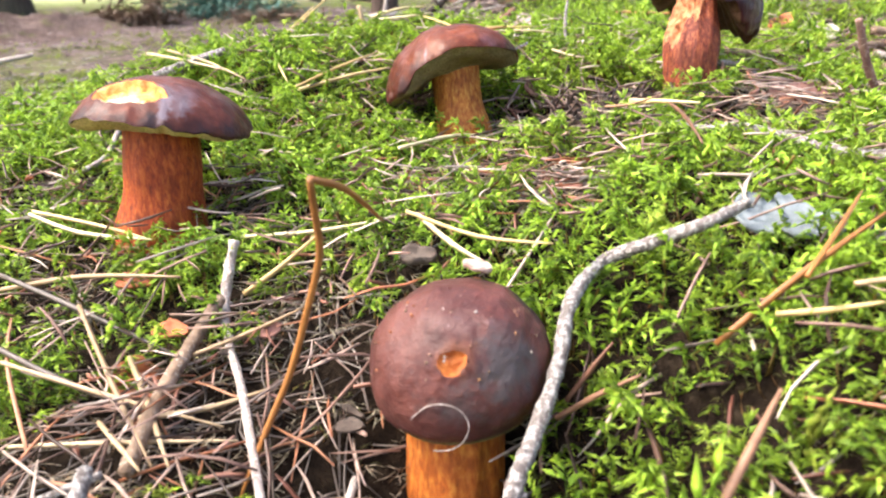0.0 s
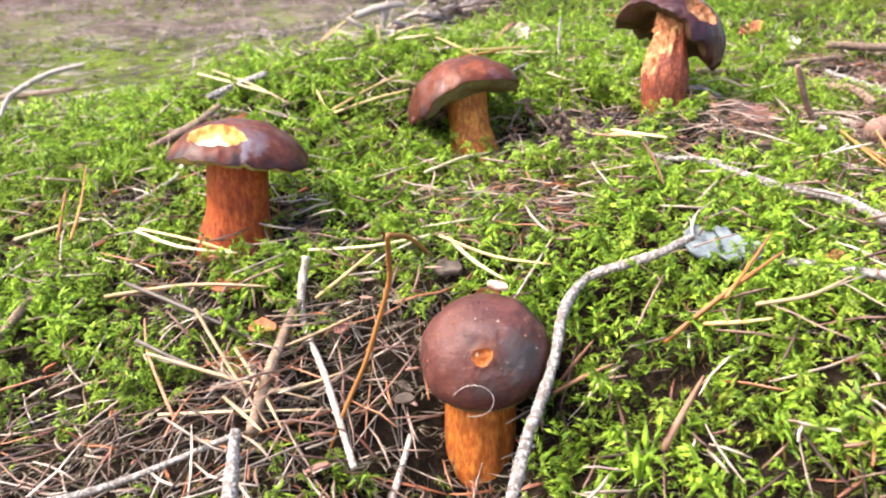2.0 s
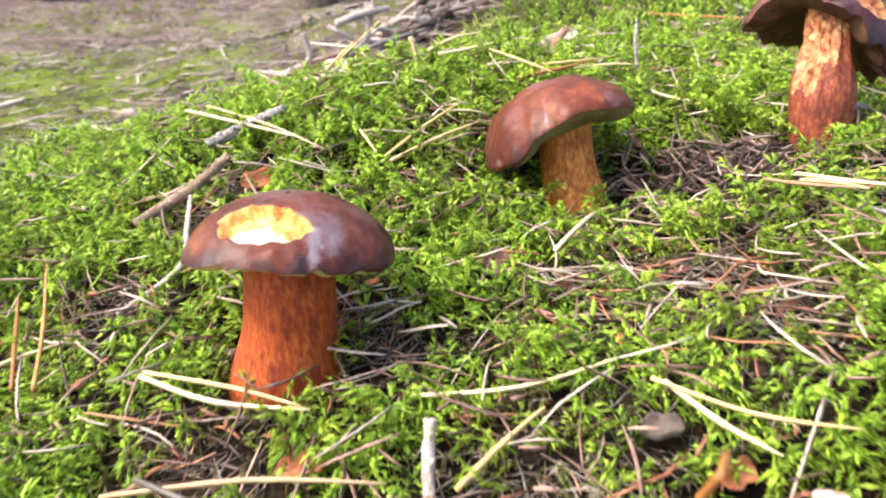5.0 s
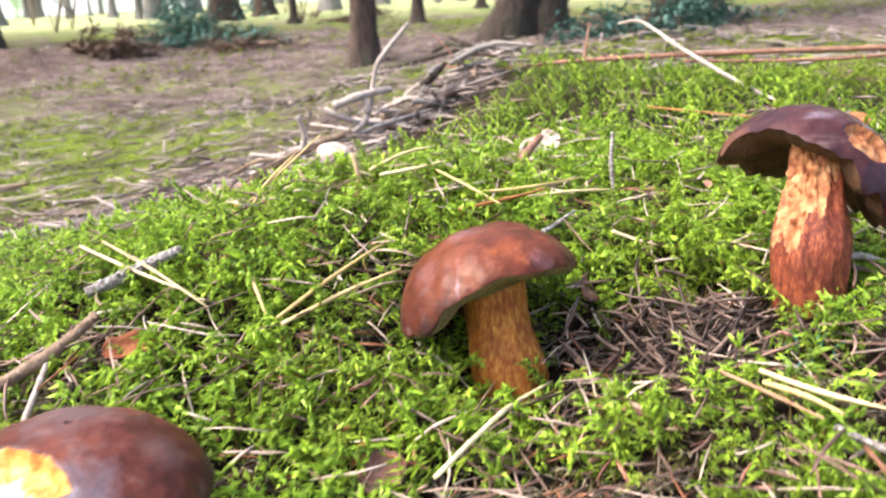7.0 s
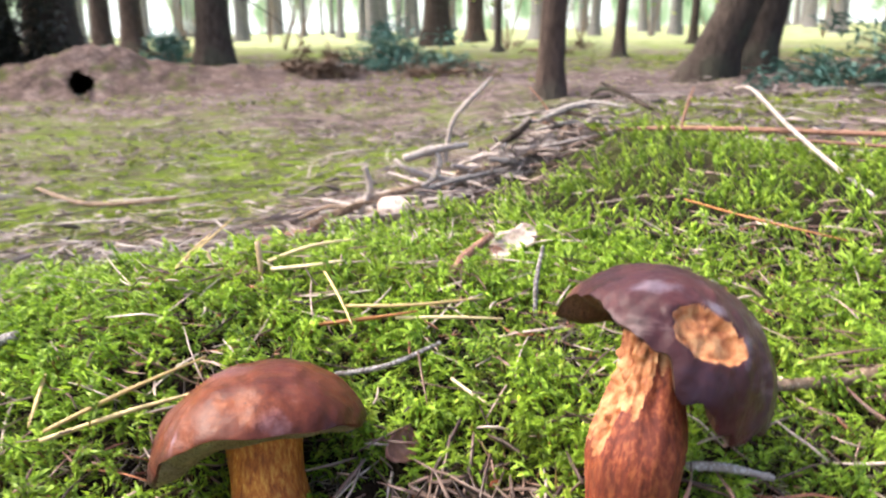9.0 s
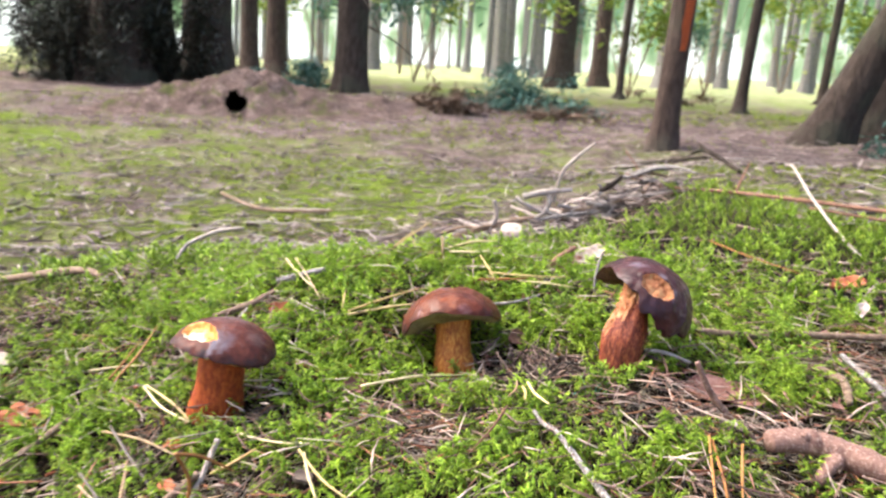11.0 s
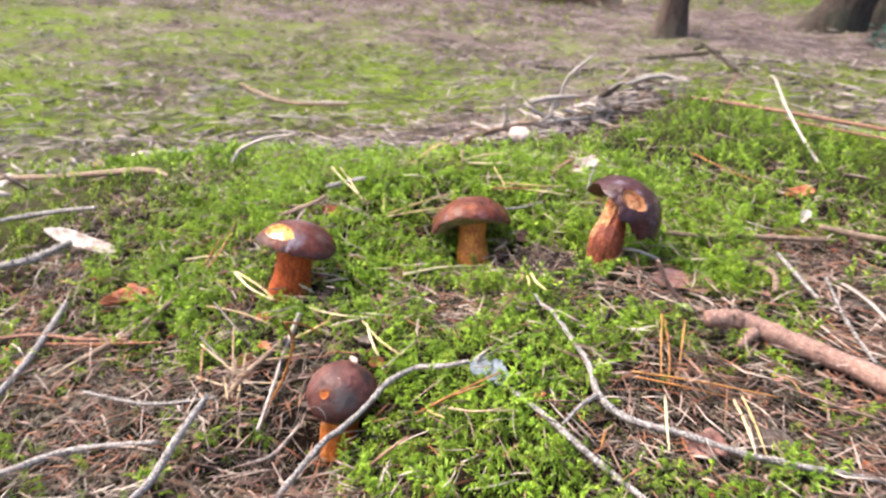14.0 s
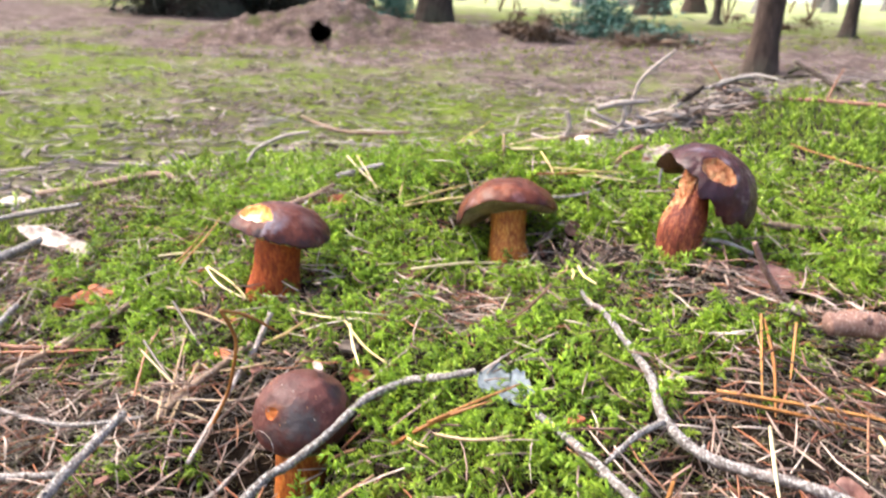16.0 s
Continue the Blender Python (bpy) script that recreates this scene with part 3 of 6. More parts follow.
def build_cap(owner, tilt, R, H, skin, pores, bites=(), under=0.25, flat=0.9, q=0.5, torn=None, droop=lambda az: 0.0, wob=0.02,
              last=118, stem_r=0.4, vault=0.12, power=2.2, flesh=None, pore_label="", rows=84, cols=230, lump=0.0008):
    """Cap skin, pore surface and bite hollows. tilt: pose of the cap's middle at rim height in the thing's space."""
    verts, index = [], []
    for i in range(rows):
        for j in range(cols):
            az = 2 * math.pi * j / cols
            a = (torn(az) if torn else last) * i / (rows - 1) if i else 0.6
            p = cap_point(a, az, R, H, under, flat, q, wob)
            s = min(a / 90, 1.2)
            p.z -= droop(az) * s ** power
            n = p.normalized() if p.length else Vector((0, 0, 1))
            p += n * lump * (noise.noise(p * 70) + 0.5 * noise.noise(p * 190))
            verts.append(p)
    faces = grid_faces(rows, cols)
    faces.append(tuple(range(cols)))
    inside = [False] * len(verts)
    marks = []
    for az, a, rx, ry, depth, turn in bites:
        c = cap_point(a, radians(az), R, H, under, flat, q, wob)
        c.z -= droop(radians(az)) * min(a / 90, 1.2) ** power
        n = Vector((c.x / R ** 2, c.y / R ** 2, c.z / H ** 2)).normalized()
        e1 = Vector((-n.y, n.x, 0)).normalized()
        e2 = n.cross(e1)
        e1, e2 = e1 * math.cos(turn) + e2 * math.sin(turn), e2 * math.cos(turn) - e1 * math.sin(turn)
        marks.append((c, n, e1, e2, rx, ry, depth))
    base = [v.copy() for v in verts]

    def level(p):
        best = 9.0
        for c, n, e1, e2, rx, ry, depth in marks:
            d = p - c
            if d.dot(n) < -0.6 * max(rx, ry) - 0.004:
                continue
            u, v = d.dot(e1) / rx, d.dot(e2) / ry
            ang = math.atan2(v, u)
            g = math.hypot(u, v) / (1 + 0.07 * math.sin(3 * ang + 1) + 0.035 * math.sin(7 * ang) + 0.02 * math.sin(13 * ang))
            best = min(best, g)
        return best

    for k, p in enumerate(base):
        for c, n, e1, e2, rx, ry, depth in marks:
            g = level(p)
            d = p - c
            u, v = d.dot(e1) / rx, d.dot(e2) / ry
            if abs(g - 0.97) < 0.0004 / min(rx, ry):
                # the lip runs along the grid's points
                f = 0.97 / g - 1
                p = p + e1 * (u * rx * f) + e2 * (v * ry * f)
                base[k], verts[k], g = p, p.copy(), 0.97
            if g < 1.0:
                f = min(1.0, (1 - g) / 0.34)
                ang = math.atan2(v, u)
                ridge = 0.22 * noise.noise(Vector((math.cos(ang) * 4.5, math.sin(ang) * 4.5, g))) + 0.12 * noise.noise(p * 300)
                verts[k] = p - n * depth * (f * f * (3 - 2 * f)) * (0.9 + ridge)
            elif g < 1.25:
                verts[k] = p + n * 0.0005 * (1.25 - g) / 0.25
            break
    tv = [tilt @ v for v in verts]
    mids = {}
    for f in faces:
        m = Vector((0, 0, 0))
        for v in f:
            m += base[v]
        mids[f] = level(m / len(f)) < 0.97 if marks else False
    whole, hollow = split(tv, faces, lambda mid, f: mids[f])
    cap = part("cap", *whole, skin, owner)
    if hollow[1]:
        part("bite_hollow", *hollow, flesh, cap, "pale bitten flesh")
    # pore surface, from the rim inwards
    pv = []
    rings = 12
    for i in range(rings):
        t = i / (rings - 1)
        for j in range(cols):
            az = 2 * math.pi * j / cols
            end = torn(az) if torn else last
            e = cap_point(end - 1.0, az, R, H, under, flat, q, wob)
            e.z -= droop(az) * min(end / 90, 1.2) ** power
            r0 = Vector((e.x, e.y, 0))
            inner = stem_r * R / max(r0.length, 1e-6)
            w = r0 * (1 - t + t * min(inner, 1.0)) * (0.995 if i == 0 else 1)
            sag = -0.06 * math.sin(math.pi * min(t * 1.6, 1)) * H
            pv.append(tilt @ Vector((w.x, w.y, e.z * (1 - t) + (vault * H) * t + sag)))
    part("pore_surface", pv, [tuple(reversed(f)) for f in grid_faces(rings, cols)], pores, owner, pore_label)
    return cap


def build_stem(owner, spine, radii, material, gnaw=None, flesh=None, rows=44, cols=56, seed=1, ridge=0.02, label=""):
    """A fibrous stem along a bent line; gnaw(height 0..1, azimuth) above 0 is eaten flesh, that deep."""
    pts = [Vector(p) for p in spine]
    n = len(pts) - 1
    verts, deep = [], []
    for i in range(rows):
        u = i / (rows - 1) * n
        k = min(int(u), n - 1)
        t = u - k
        p0, p1, p2, p3 = pts[max(k - 1, 0)], pts[k], pts[k + 1], pts[min(k + 2, n)]
        c = 0.5 * (2 * p1 + (p2 - p0) * t + (2 * p0 - 5 * p1 + 4 * p2 - p3) * t * t + (3 * p1 - p0 - 3 * p2 + p3) * t ** 3)
        e = t * t * (3 - 2 * t)
        r = radii[k] * (1 - e) + radii[k + 1] * e
        for j in range(cols):
            az = 2 * math.pi * j / cols
            f = 1 + ridge * noise.noise(Vector((math.cos(az) * 3.2, math.sin(az) * 3.2, u * 0.8 + seed * 7))) * 2
            f += 0.5 * ridge * noise.noise(Vector((math.cos(az) * 11, math.sin(az) * 11, u * 2 + seed)))
            g = gnaw(i / (rows - 1), az) if gnaw else 0.0
            if g > 0:
                f -= min(g, 0.35) * (0.75 + 0.9 * noise.noise(Vector((math.cos(az) * 6, math.sin(az) * 6, u * 7))))
            deep.append(g)
            verts.append(c + Vector((math.cos(az) * r * f, math.sin(az) * r * f, 0)))
    faces = grid_faces(rows, cols)
    faces.append(tuple((rows - 1) * cols + j for j in range(cols)))
    whole, eaten = split(verts, faces, lambda mid, f: sum(deep[v] for v in f) / len(f) > 0.02)
    stem = part("stem", *whole, material, owner, label)
    if eaten[1]:
        part("gnawed_patch", *eaten, flesh, stem, "ochre gnawed flesh")
    return stem


def near_az(az, degrees_at, width):
    """A smooth hump of 1 round one side of a cap."""
    d = (az - radians(degrees_at) + math.pi) % (2 * math.pi) - math.pi
    return math.exp(-(d / width) ** 2)


def mushroom_front():
    m = thing("mushroom", "young bolete with a round plum-brown cap among brown needles", "mushroom", pose(0.178, 0.366, 0.222), "bolete mushrooms")
    build_stem(m, [(-0.003, -0.004, -0.035), (-0.0025, -0.004, -0.005), (-0.0022, -0.003, 0.022), (-0.001, -0.003, 0.048)], [0.0140, 0.0156, 0.0152, 0.014], STEM_ORANGE, seed=1, ridge=0.03)
    cap = build_cap(m, pose(0.0, -0.004, 0.052, 6, -5, 0), 0.0268, 0.0262, CAP_FRONT, PORES_OLIVE,
                    bites=[(-89, 57, 0.0042, 0.0034, 0.0016, 0.3)], under=0.62, flat=0.96, q=0.48, wob=0.010, last=132, stem_r=0.5, vault=-0.55, flesh=FLESH_ORANGE, lump=0.0009)
    # crumbs of soil and bark stuck to the skin
    rnd = random.Random(12)
    for k in range(34):
        az, a = radians(rnd.uniform(-170, -10)), rnd.uniform(8, 80)
        c = pose(0.0, -0.004, 0.052, 6, -5, 0) @ cap_point(a, az, 0.0269, 0.0263, 0.6, 0.96, 0.48, 0.01)
        r = rnd.uniform(0.0003, 0.0007)
        v = [c + Vector((r * x, r * y, r * z)) * rnd.uniform(0.7, 1.3) for x, y, z in ((1, 0, 0), (-1, 0, 0), (0, 1, 0), (0, -1, 0), (0, 0, 1), (0, 0, -1))]
        part("crumb", v, [(0, 2, 4), (2, 1, 4), (1, 3, 4), (3, 0, 4), (2, 0, 5), (1, 2, 5), (3, 1, 5), (0, 3, 5)], (TWIG_PALE, TWIG_RED, FLESH_GOLD, TWIG_BROWN)[k % 4], cap)
    return m


def mushroom_left():
    m = thing("mushroom", "mature bolete with a bitten dark cap on a rust stem", "mushroom", pose(0.036, 0.487, 0.262), "bolete mushrooms")
    build_stem(m, [(-0.006, -0.002, -0.012), (-0.005, 0, 0.014), (0.0, 0, 0.042), (0.002, 0.001, 0.071)], [0.0228, 0.0216, 0.0174, 0.0160], STEM_RED, seed=2)
    build_cap(m, pose(0.002, 0.002, 0.0665, -4, 4, 0), 0.0378, 0.0215, CAP_LEFT, PORES_YELLOW,
              bites=[(-104, 34, 0.0168, 0.0100, 0.0052, 0.04)], under=0.16, flat=0.85, q=0.70, wob=0.022, last=104, stem_r=0.40, vault=-0.12, flesh=FLESH_PALE,
              pore_label="pale yellow spongy pores", droop=lambda az: 0.002 * math.cos(az * 2 + 0.6) - 0.0020 * near_az(az, -85, 0.9) + 0.0005 * math.sin(5 * az + 2) + 0.0003 * math.sin(13 * az + 1) - 0.0012 * near_az(az, -66, 0.05) - 0.0008 * near_az(az, -118, 0.06) + 0.0002 * math.sin(29 * az))
    return m


def mushroom_middle():
    m = thing("mushroom", "bolete with a tilted glossy chestnut cap in green moss", "mushroom", pose(0.164, 0.624, 0.290), "bolete mushrooms")
    build_stem(m, [(0.004, -0.006, -0.012), (0.0025, -0.005, 0.010), (-0.002, -0.001, 0.034), (-0.005, 0.003, 0.056)], [0.0182, 0.0170, 0.0142, 0.0150], STEM_GOLD, seed=3)
    build_cap(m, pose(-0.0065, 0.002, 0.0470, -6, -15, 0), 0.0408, 0.0282, CAP_MIDDLE, PORES_DULL, under=0.16, flat=0.85, q=0.60, wob=0.022, last=108, stem_r=0.36, vault=0.02, rows=64, cols=150, lump=0.0012, power=1.6,
              pore_label="dull olive spongy pores", droop=lambda az: 0.0040 * math.cos(2 * (az - 0.2)) + 0.0015 * math.cos(az - 2.9) - 0.0062 * near_az(az, -72, 0.85) - 0.002 * near_az(az, -5, 0.5) + 0.0022 * near_az(az, -128, 0.22) - 0.0012 * near_az(az, -112, 0.08) + 0.0006 * math.sin(5 * az) + 0.0004 * math.sin(11 * az))
    return m


def mushroom_right():
    m = thing("mushroom", "old bolete with a torn maroon cap and gnawed stem", "mushroom", pose(0.298, 0.634, 0.318), "bolete mushrooms")

    def gnaw(h, az):
        d = (az - radians(232) + math.pi) % (2 * math.pi) - math.pi
        edge = 0.56 + 0.05 * math.sin(3.1 * az) + 0.05 * math.sin(9 * az + 1) + 0.02 * math.sin(23 * az) + 0.12 * d * d + 0.10 * d
        bite = max(0.0, min(1.0, (h - edge) * 14)) + 0.5 * max(0.0, min(1.0, (h - edge - 0.10 - 0.04 * math.sin(5 * az)) * 14))
        return 0.24 * bite * (1 if abs(d) < 1.7 else 0)

    build_stem(m, [(0.001, -0.006, -0.018), (0.0, -0.005, 0.010), (0.0005, -0.001, 0.034), (0.003, 0.006, 0.057), (0.003, 0.014, 0.080)], [0.0100, 0.0145, 0.0162, 0.0122, 0.0094], STEM_WINE, gnaw, FLESH_GOLD,
               seed=4, ridge=0.04, rows=90, cols=120)

    def torn(az):
        d = (az - radians(228) + math.pi) % (2 * math.pi) - math.pi
        cut = 1 / (1 + math.exp((abs(d) - 0.80) * 14))
        return 108 - 46 * cut + cut * (3 * math.sin(6 * az + 1) + 1.2 * math.sin(13 * az))

    build_cap(m, pose(0.0055, 0.022, 0.0542, -5, 23, 0), 0.0402, 0.0345, CAP_RIGHT, PORES_BROWN, bites=[(-77, 43, 0.0136, 0.0092, 0.0046, -0.12)], under=0.16, flat=0.86, q=0.55,
              wob=0.02, last=108, stem_r=0.30, vault=0.35, flesh=FLESH_GOLD, torn=torn, droop=lambda az: -0.004 * max(0.0, math.cos(az + 1.3)) + 0.003 * max(0.0, math.cos(az + 0.35)) ** 4 + 0.003 * near_az(az, -42, 0.3) + 0.0012 * math.sin(7 * az + 1) + 0.0009 * math.sin(17 * az) + 0.0006 * math.sin(31 * az))
    return m


mushroom_front()
mushroom_left()
mushroom_middle()
mushroom_right()

# ---- moss ----


def spindle(a, b, r, up):
    """A slim three-sided leafy branchlet from a to b: 5 points, 6 triangles."""
    a, b = np.asarray(a, float), np.asarray(b, float)
    d = b - a
    s = np.cross(d, up)
    s = s / (np.linalg.norm(s) + 1e-9)
    t = np.cross(s, d)
    t = t / (np.linalg.norm(t) + 1e-9)
    m = a + d * 0.42 + t * 0.12 * np.linalg.norm(d)
    ring = [m + s * r, m - s * r, m - t * r * 0.7]
    v = [a, *ring, b]
    f = [(0, 2, 1), (0, 3, 2), (0, 1, 3), (4, 1, 2), (4, 2, 3), (4, 3, 1)]
    return v, f


def moss_template(seed, twigs, feather, thick=0.052, rise=0.55):
    """One shoot, 1 high: a bent stem with branchlets that droop on both sides, closer together at the tip."""
    r = np.random.RandomState(seed)
    V, F, T = [], [], []

    def add(v, f, tip):
        o = len(V)
        V.extend(v)
        T.extend(tip)
        F.extend([(x + o, y + o, z + o) for x, y, z in f])

    bend = r.uniform(0.2, 0.6)
    plane = r.uniform(-0.4, 0.4)

    def stem(t):
        return np.array([bend * t * t, 0.06 * math.sin(4 * t + plane), t * (1 - 0.15 * t)])

    for i in range(2):
        v, f = spindle(stem(i * 0.5), stem(min(i * 0.5 + 0.55, 1.0)), 0.028, (0.3, 1, 0))
        add(v, f, [0.1 + 0.4 * i] * 5)
    for k in range(twigs):
        t = 0.25 + 0.75 * ((k + 0.5) / twigs) ** 0.8
        side = 1 if k % 2 else -1
        a = stem(t)
        ln = feather * (1.1 - 0.55 * t) * r.uniform(0.75, 1.3)
        out = np.array([0.55 + r.uniform(-0.3, 0.35), side * (0.85 + r.uniform(-0.3, 0.3)), rise + r.uniform(-0.25, 0.35)])
        if k >= twigs - 2:
            out = np.array([0.7, side * 0.3, 0.9])
        v, f = spindle(a, a + out / np.linalg.norm(out) * ln, thick * r.uniform(0.8, 1.3), (0, 0.15, 1))
        add(v, f, [0.15 + 0.3 * t, 0.3 + 0.4 * t, 0.3 + 0.4 * t, 0.3 + 0.4 * t, 0.4 + 0.6 * t])
    return np.array(V), np.array(F), np.array(T)


def feather_template(seed, twigs, feather, leaf, leaves=3, thick=0.027):
    """One feather-moss shoot, 1 high: a wiry stem with arching branchlets clad in tiny pointed leaves."""
    r = np.random.RandomState(seed)
    V, F, T = [], [], []

    def add(v, f, tip):
        o = len(V)
        V.extend(v)
        T.extend(tip)
        F.extend([tuple(i + o for i in q) for q in f])

    bend, sway = r.uniform(0.05, 0.55), r.uniform(-0.5, 0.5)

    def stem(t):
        return np.array([bend * t * t, 0.07 * math.sin(4 * t + sway), t * (1 - 0.15 * t)])

    for i in range(2):
        v, f = spindle(stem(i * 0.5), stem(min(i * 0.5 + 0.55, 1.0)), 0.022, (0.3, 1, 0))
        add(v, f, [0.0] * 4 + [0.02 + 0.3 * i])
    for k in range(twigs):
        t = 0.30 + 0.70 * ((k + 0.6) / twigs) ** 0.85
        side = 1 if k % 2 else -1
        a = stem(t)
        az = side * r.uniform(0.5, 1.7) if k < twigs - 2 else side * r.uniform(0.1, 0.5)
        el = r.uniform(0.25, 0.95)
        d = np.array([math.cos(az) * math.cos(el), math.sin(az) * math.cos(el), math.sin(el)])
        ln = feather * (1.15 - 0.55 * t) * r.uniform(0.7, 1.35)
        drop = r.uniform(0.35, 1.05)

        def at(u):
            return a + d * ln * u - np.array([0, 0, drop * ln * u * u])

        v, f = spindle(a, at(1.0), thick * r.uniform(0.8, 1.25), (0, 0.1, 1))
        shift = at(0.5) - (v[1] + v[2]) / 2
        v = [v[0], v[1] + shift, v[2] + shift, v[3] + shift, v[4]]
        add(v, f, [0.10 + 0.2 * t, 0.25 + 0.35 * t, 0.25 + 0.35 * t, 0.12 + 0.2 * t, 0.5 + 0.5 * t])
        for q in range(leaves):
            u = 0.12 + 0.80 * (q + r.uniform(0.2, 0.8)) / leaves
            b = at(u)
            tang = d * ln - np.array([0, 0, 2 * drop * ln * u])
            tang = tang / np.linalg.norm(tang)
            s = np.cross(tang, (0, 0, 1))
            s = s / (np.linalg.norm(s) + 1e-9)
            turn = r.uniform(-1.3, 1.3)
            side_out = s * math.sin(turn) + np.cross(s, tang) * math.cos(turn)
            across = np.cross(tang, side_out)
            b = b + side_out * thick * 0.5
            shade = 0.2 + 0.35 * t + 0.3 * u
            add([b + across * thick * 0.7, b - across * thick * 0.7, b + (tang + side_out * 0.42) * leaf * r.uniform(0.8, 1.3)], [(0, 1, 2)], [shade - 0.1, shade - 0.1, min(1.0, shade + 0.25)])
    return np.array(V), np.array(F), np.array(T)


def scatter(name, material, templates, xy, size, lean, seed, label, sink=0.2, low=1.0):
    """Shoots at the places xy, joined into one mesh."""
    r = np.random.RandomState(seed)
    z = ground_z(xy[:, 0], xy[:, 1])
    pick = r.randint(0, len(templates), len(xy))
    Vs, Fs, Ts, Ss, off = [], [], [], [], 0
    for k, (V, F, T) in enumerate(templates):
        sel = np.where(pick == k)[0]
        if not len(sel):
            continue
        n = len(sel)
        yaw = r.uniform(0, 2 * np.pi, n)
        s = size[sel]
        tx, ty = r.normal(0, lean, n), r.normal(0, lean, n)
        c, sn = np.cos(yaw), np.sin(yaw)
        X = (V[None, :, 0] * c[:, None] - V[None, :, 1] * sn[:, None])
        Y = (V[None, :, 0] * sn[:, None] + V[None, :, 1] * c[:, None])
        Z = np.repeat(V[None, :, 2], n, 0) * (low * r.uniform(0.75, 1.2, n))[:, None]
        X2, Y2 = X + Z * tx[:, None], Y + Z * ty[:, None]
        P = np.stack([X2 * s[:, None] + xy[sel, 0][:, None], Y2 * s[:, None] + xy[sel, 1][:, None], (Z - sink) * s[:, None] + z[sel][:, None]], -1)
        Vs.append(P.reshape(-1, 3))
        Fs.append((F[None] + (off + np.arange(n) * len(V))[:, None, None]).reshape(-1, 3))
        Ts.append(np.tile(T, n))
        Ss.append(np.repeat(r.uniform(0, 1, n), len(V)))
        off += n * len(V)
    ob = tri_mesh(name, np.concatenate(Vs), np.concatenate(Fs), material, np.concatenate(Ts), np.concatenate(Ss))
    return tagged(ob, label, "moss", kind="stuff")


def places(n, x0, x1, y0, y1, seed, limit, keep_off=True):
    r = np.random.RandomState(seed)
    xy = np.stack([r.uniform(x0, x1, n), r.uniform(y0, y1, n)], 1)
    ok = bareness(xy[:, 0], xy[:, 1]) + r.normal(0, 0.20, n) < limit
    if keep_off:
        for cx, cy, cr in STEMS_CLEAR:
            ok &= np.hypot(xy[:, 0] - cx, xy[:, 1] - cy) > cr
    return xy[ok]


FULL = [feather_template(s, 11, 0.34, 0.09, 3, 0.032) for s in range(6)] + [feather_template(20 + s, 13, 0.27, 0.08, 3, 0.030) for s in range(5)] + [feather_template(40 + s, 9, 0.42, 0.10, 4, 0.036) for s in range(5)]
HALF = [moss_template(40 + s, 6, 0.40, 0.048, 0.9) for s in range(8)]
TUFT = [moss_template(80 + s, 4, 0.8, 0.08) for s in range(6)]
MAT_SHOOTS = [feather_template(160 + s, 4, 0.6, 0.07, 2, 0.028) for s in range(5)]
WISP = [feather_template(120 + s, 4, 0.55, 0.06, 2, 0.022) for s in range(6)]
NEAR = (-0.22, 0.50, 0.25, 0.88)


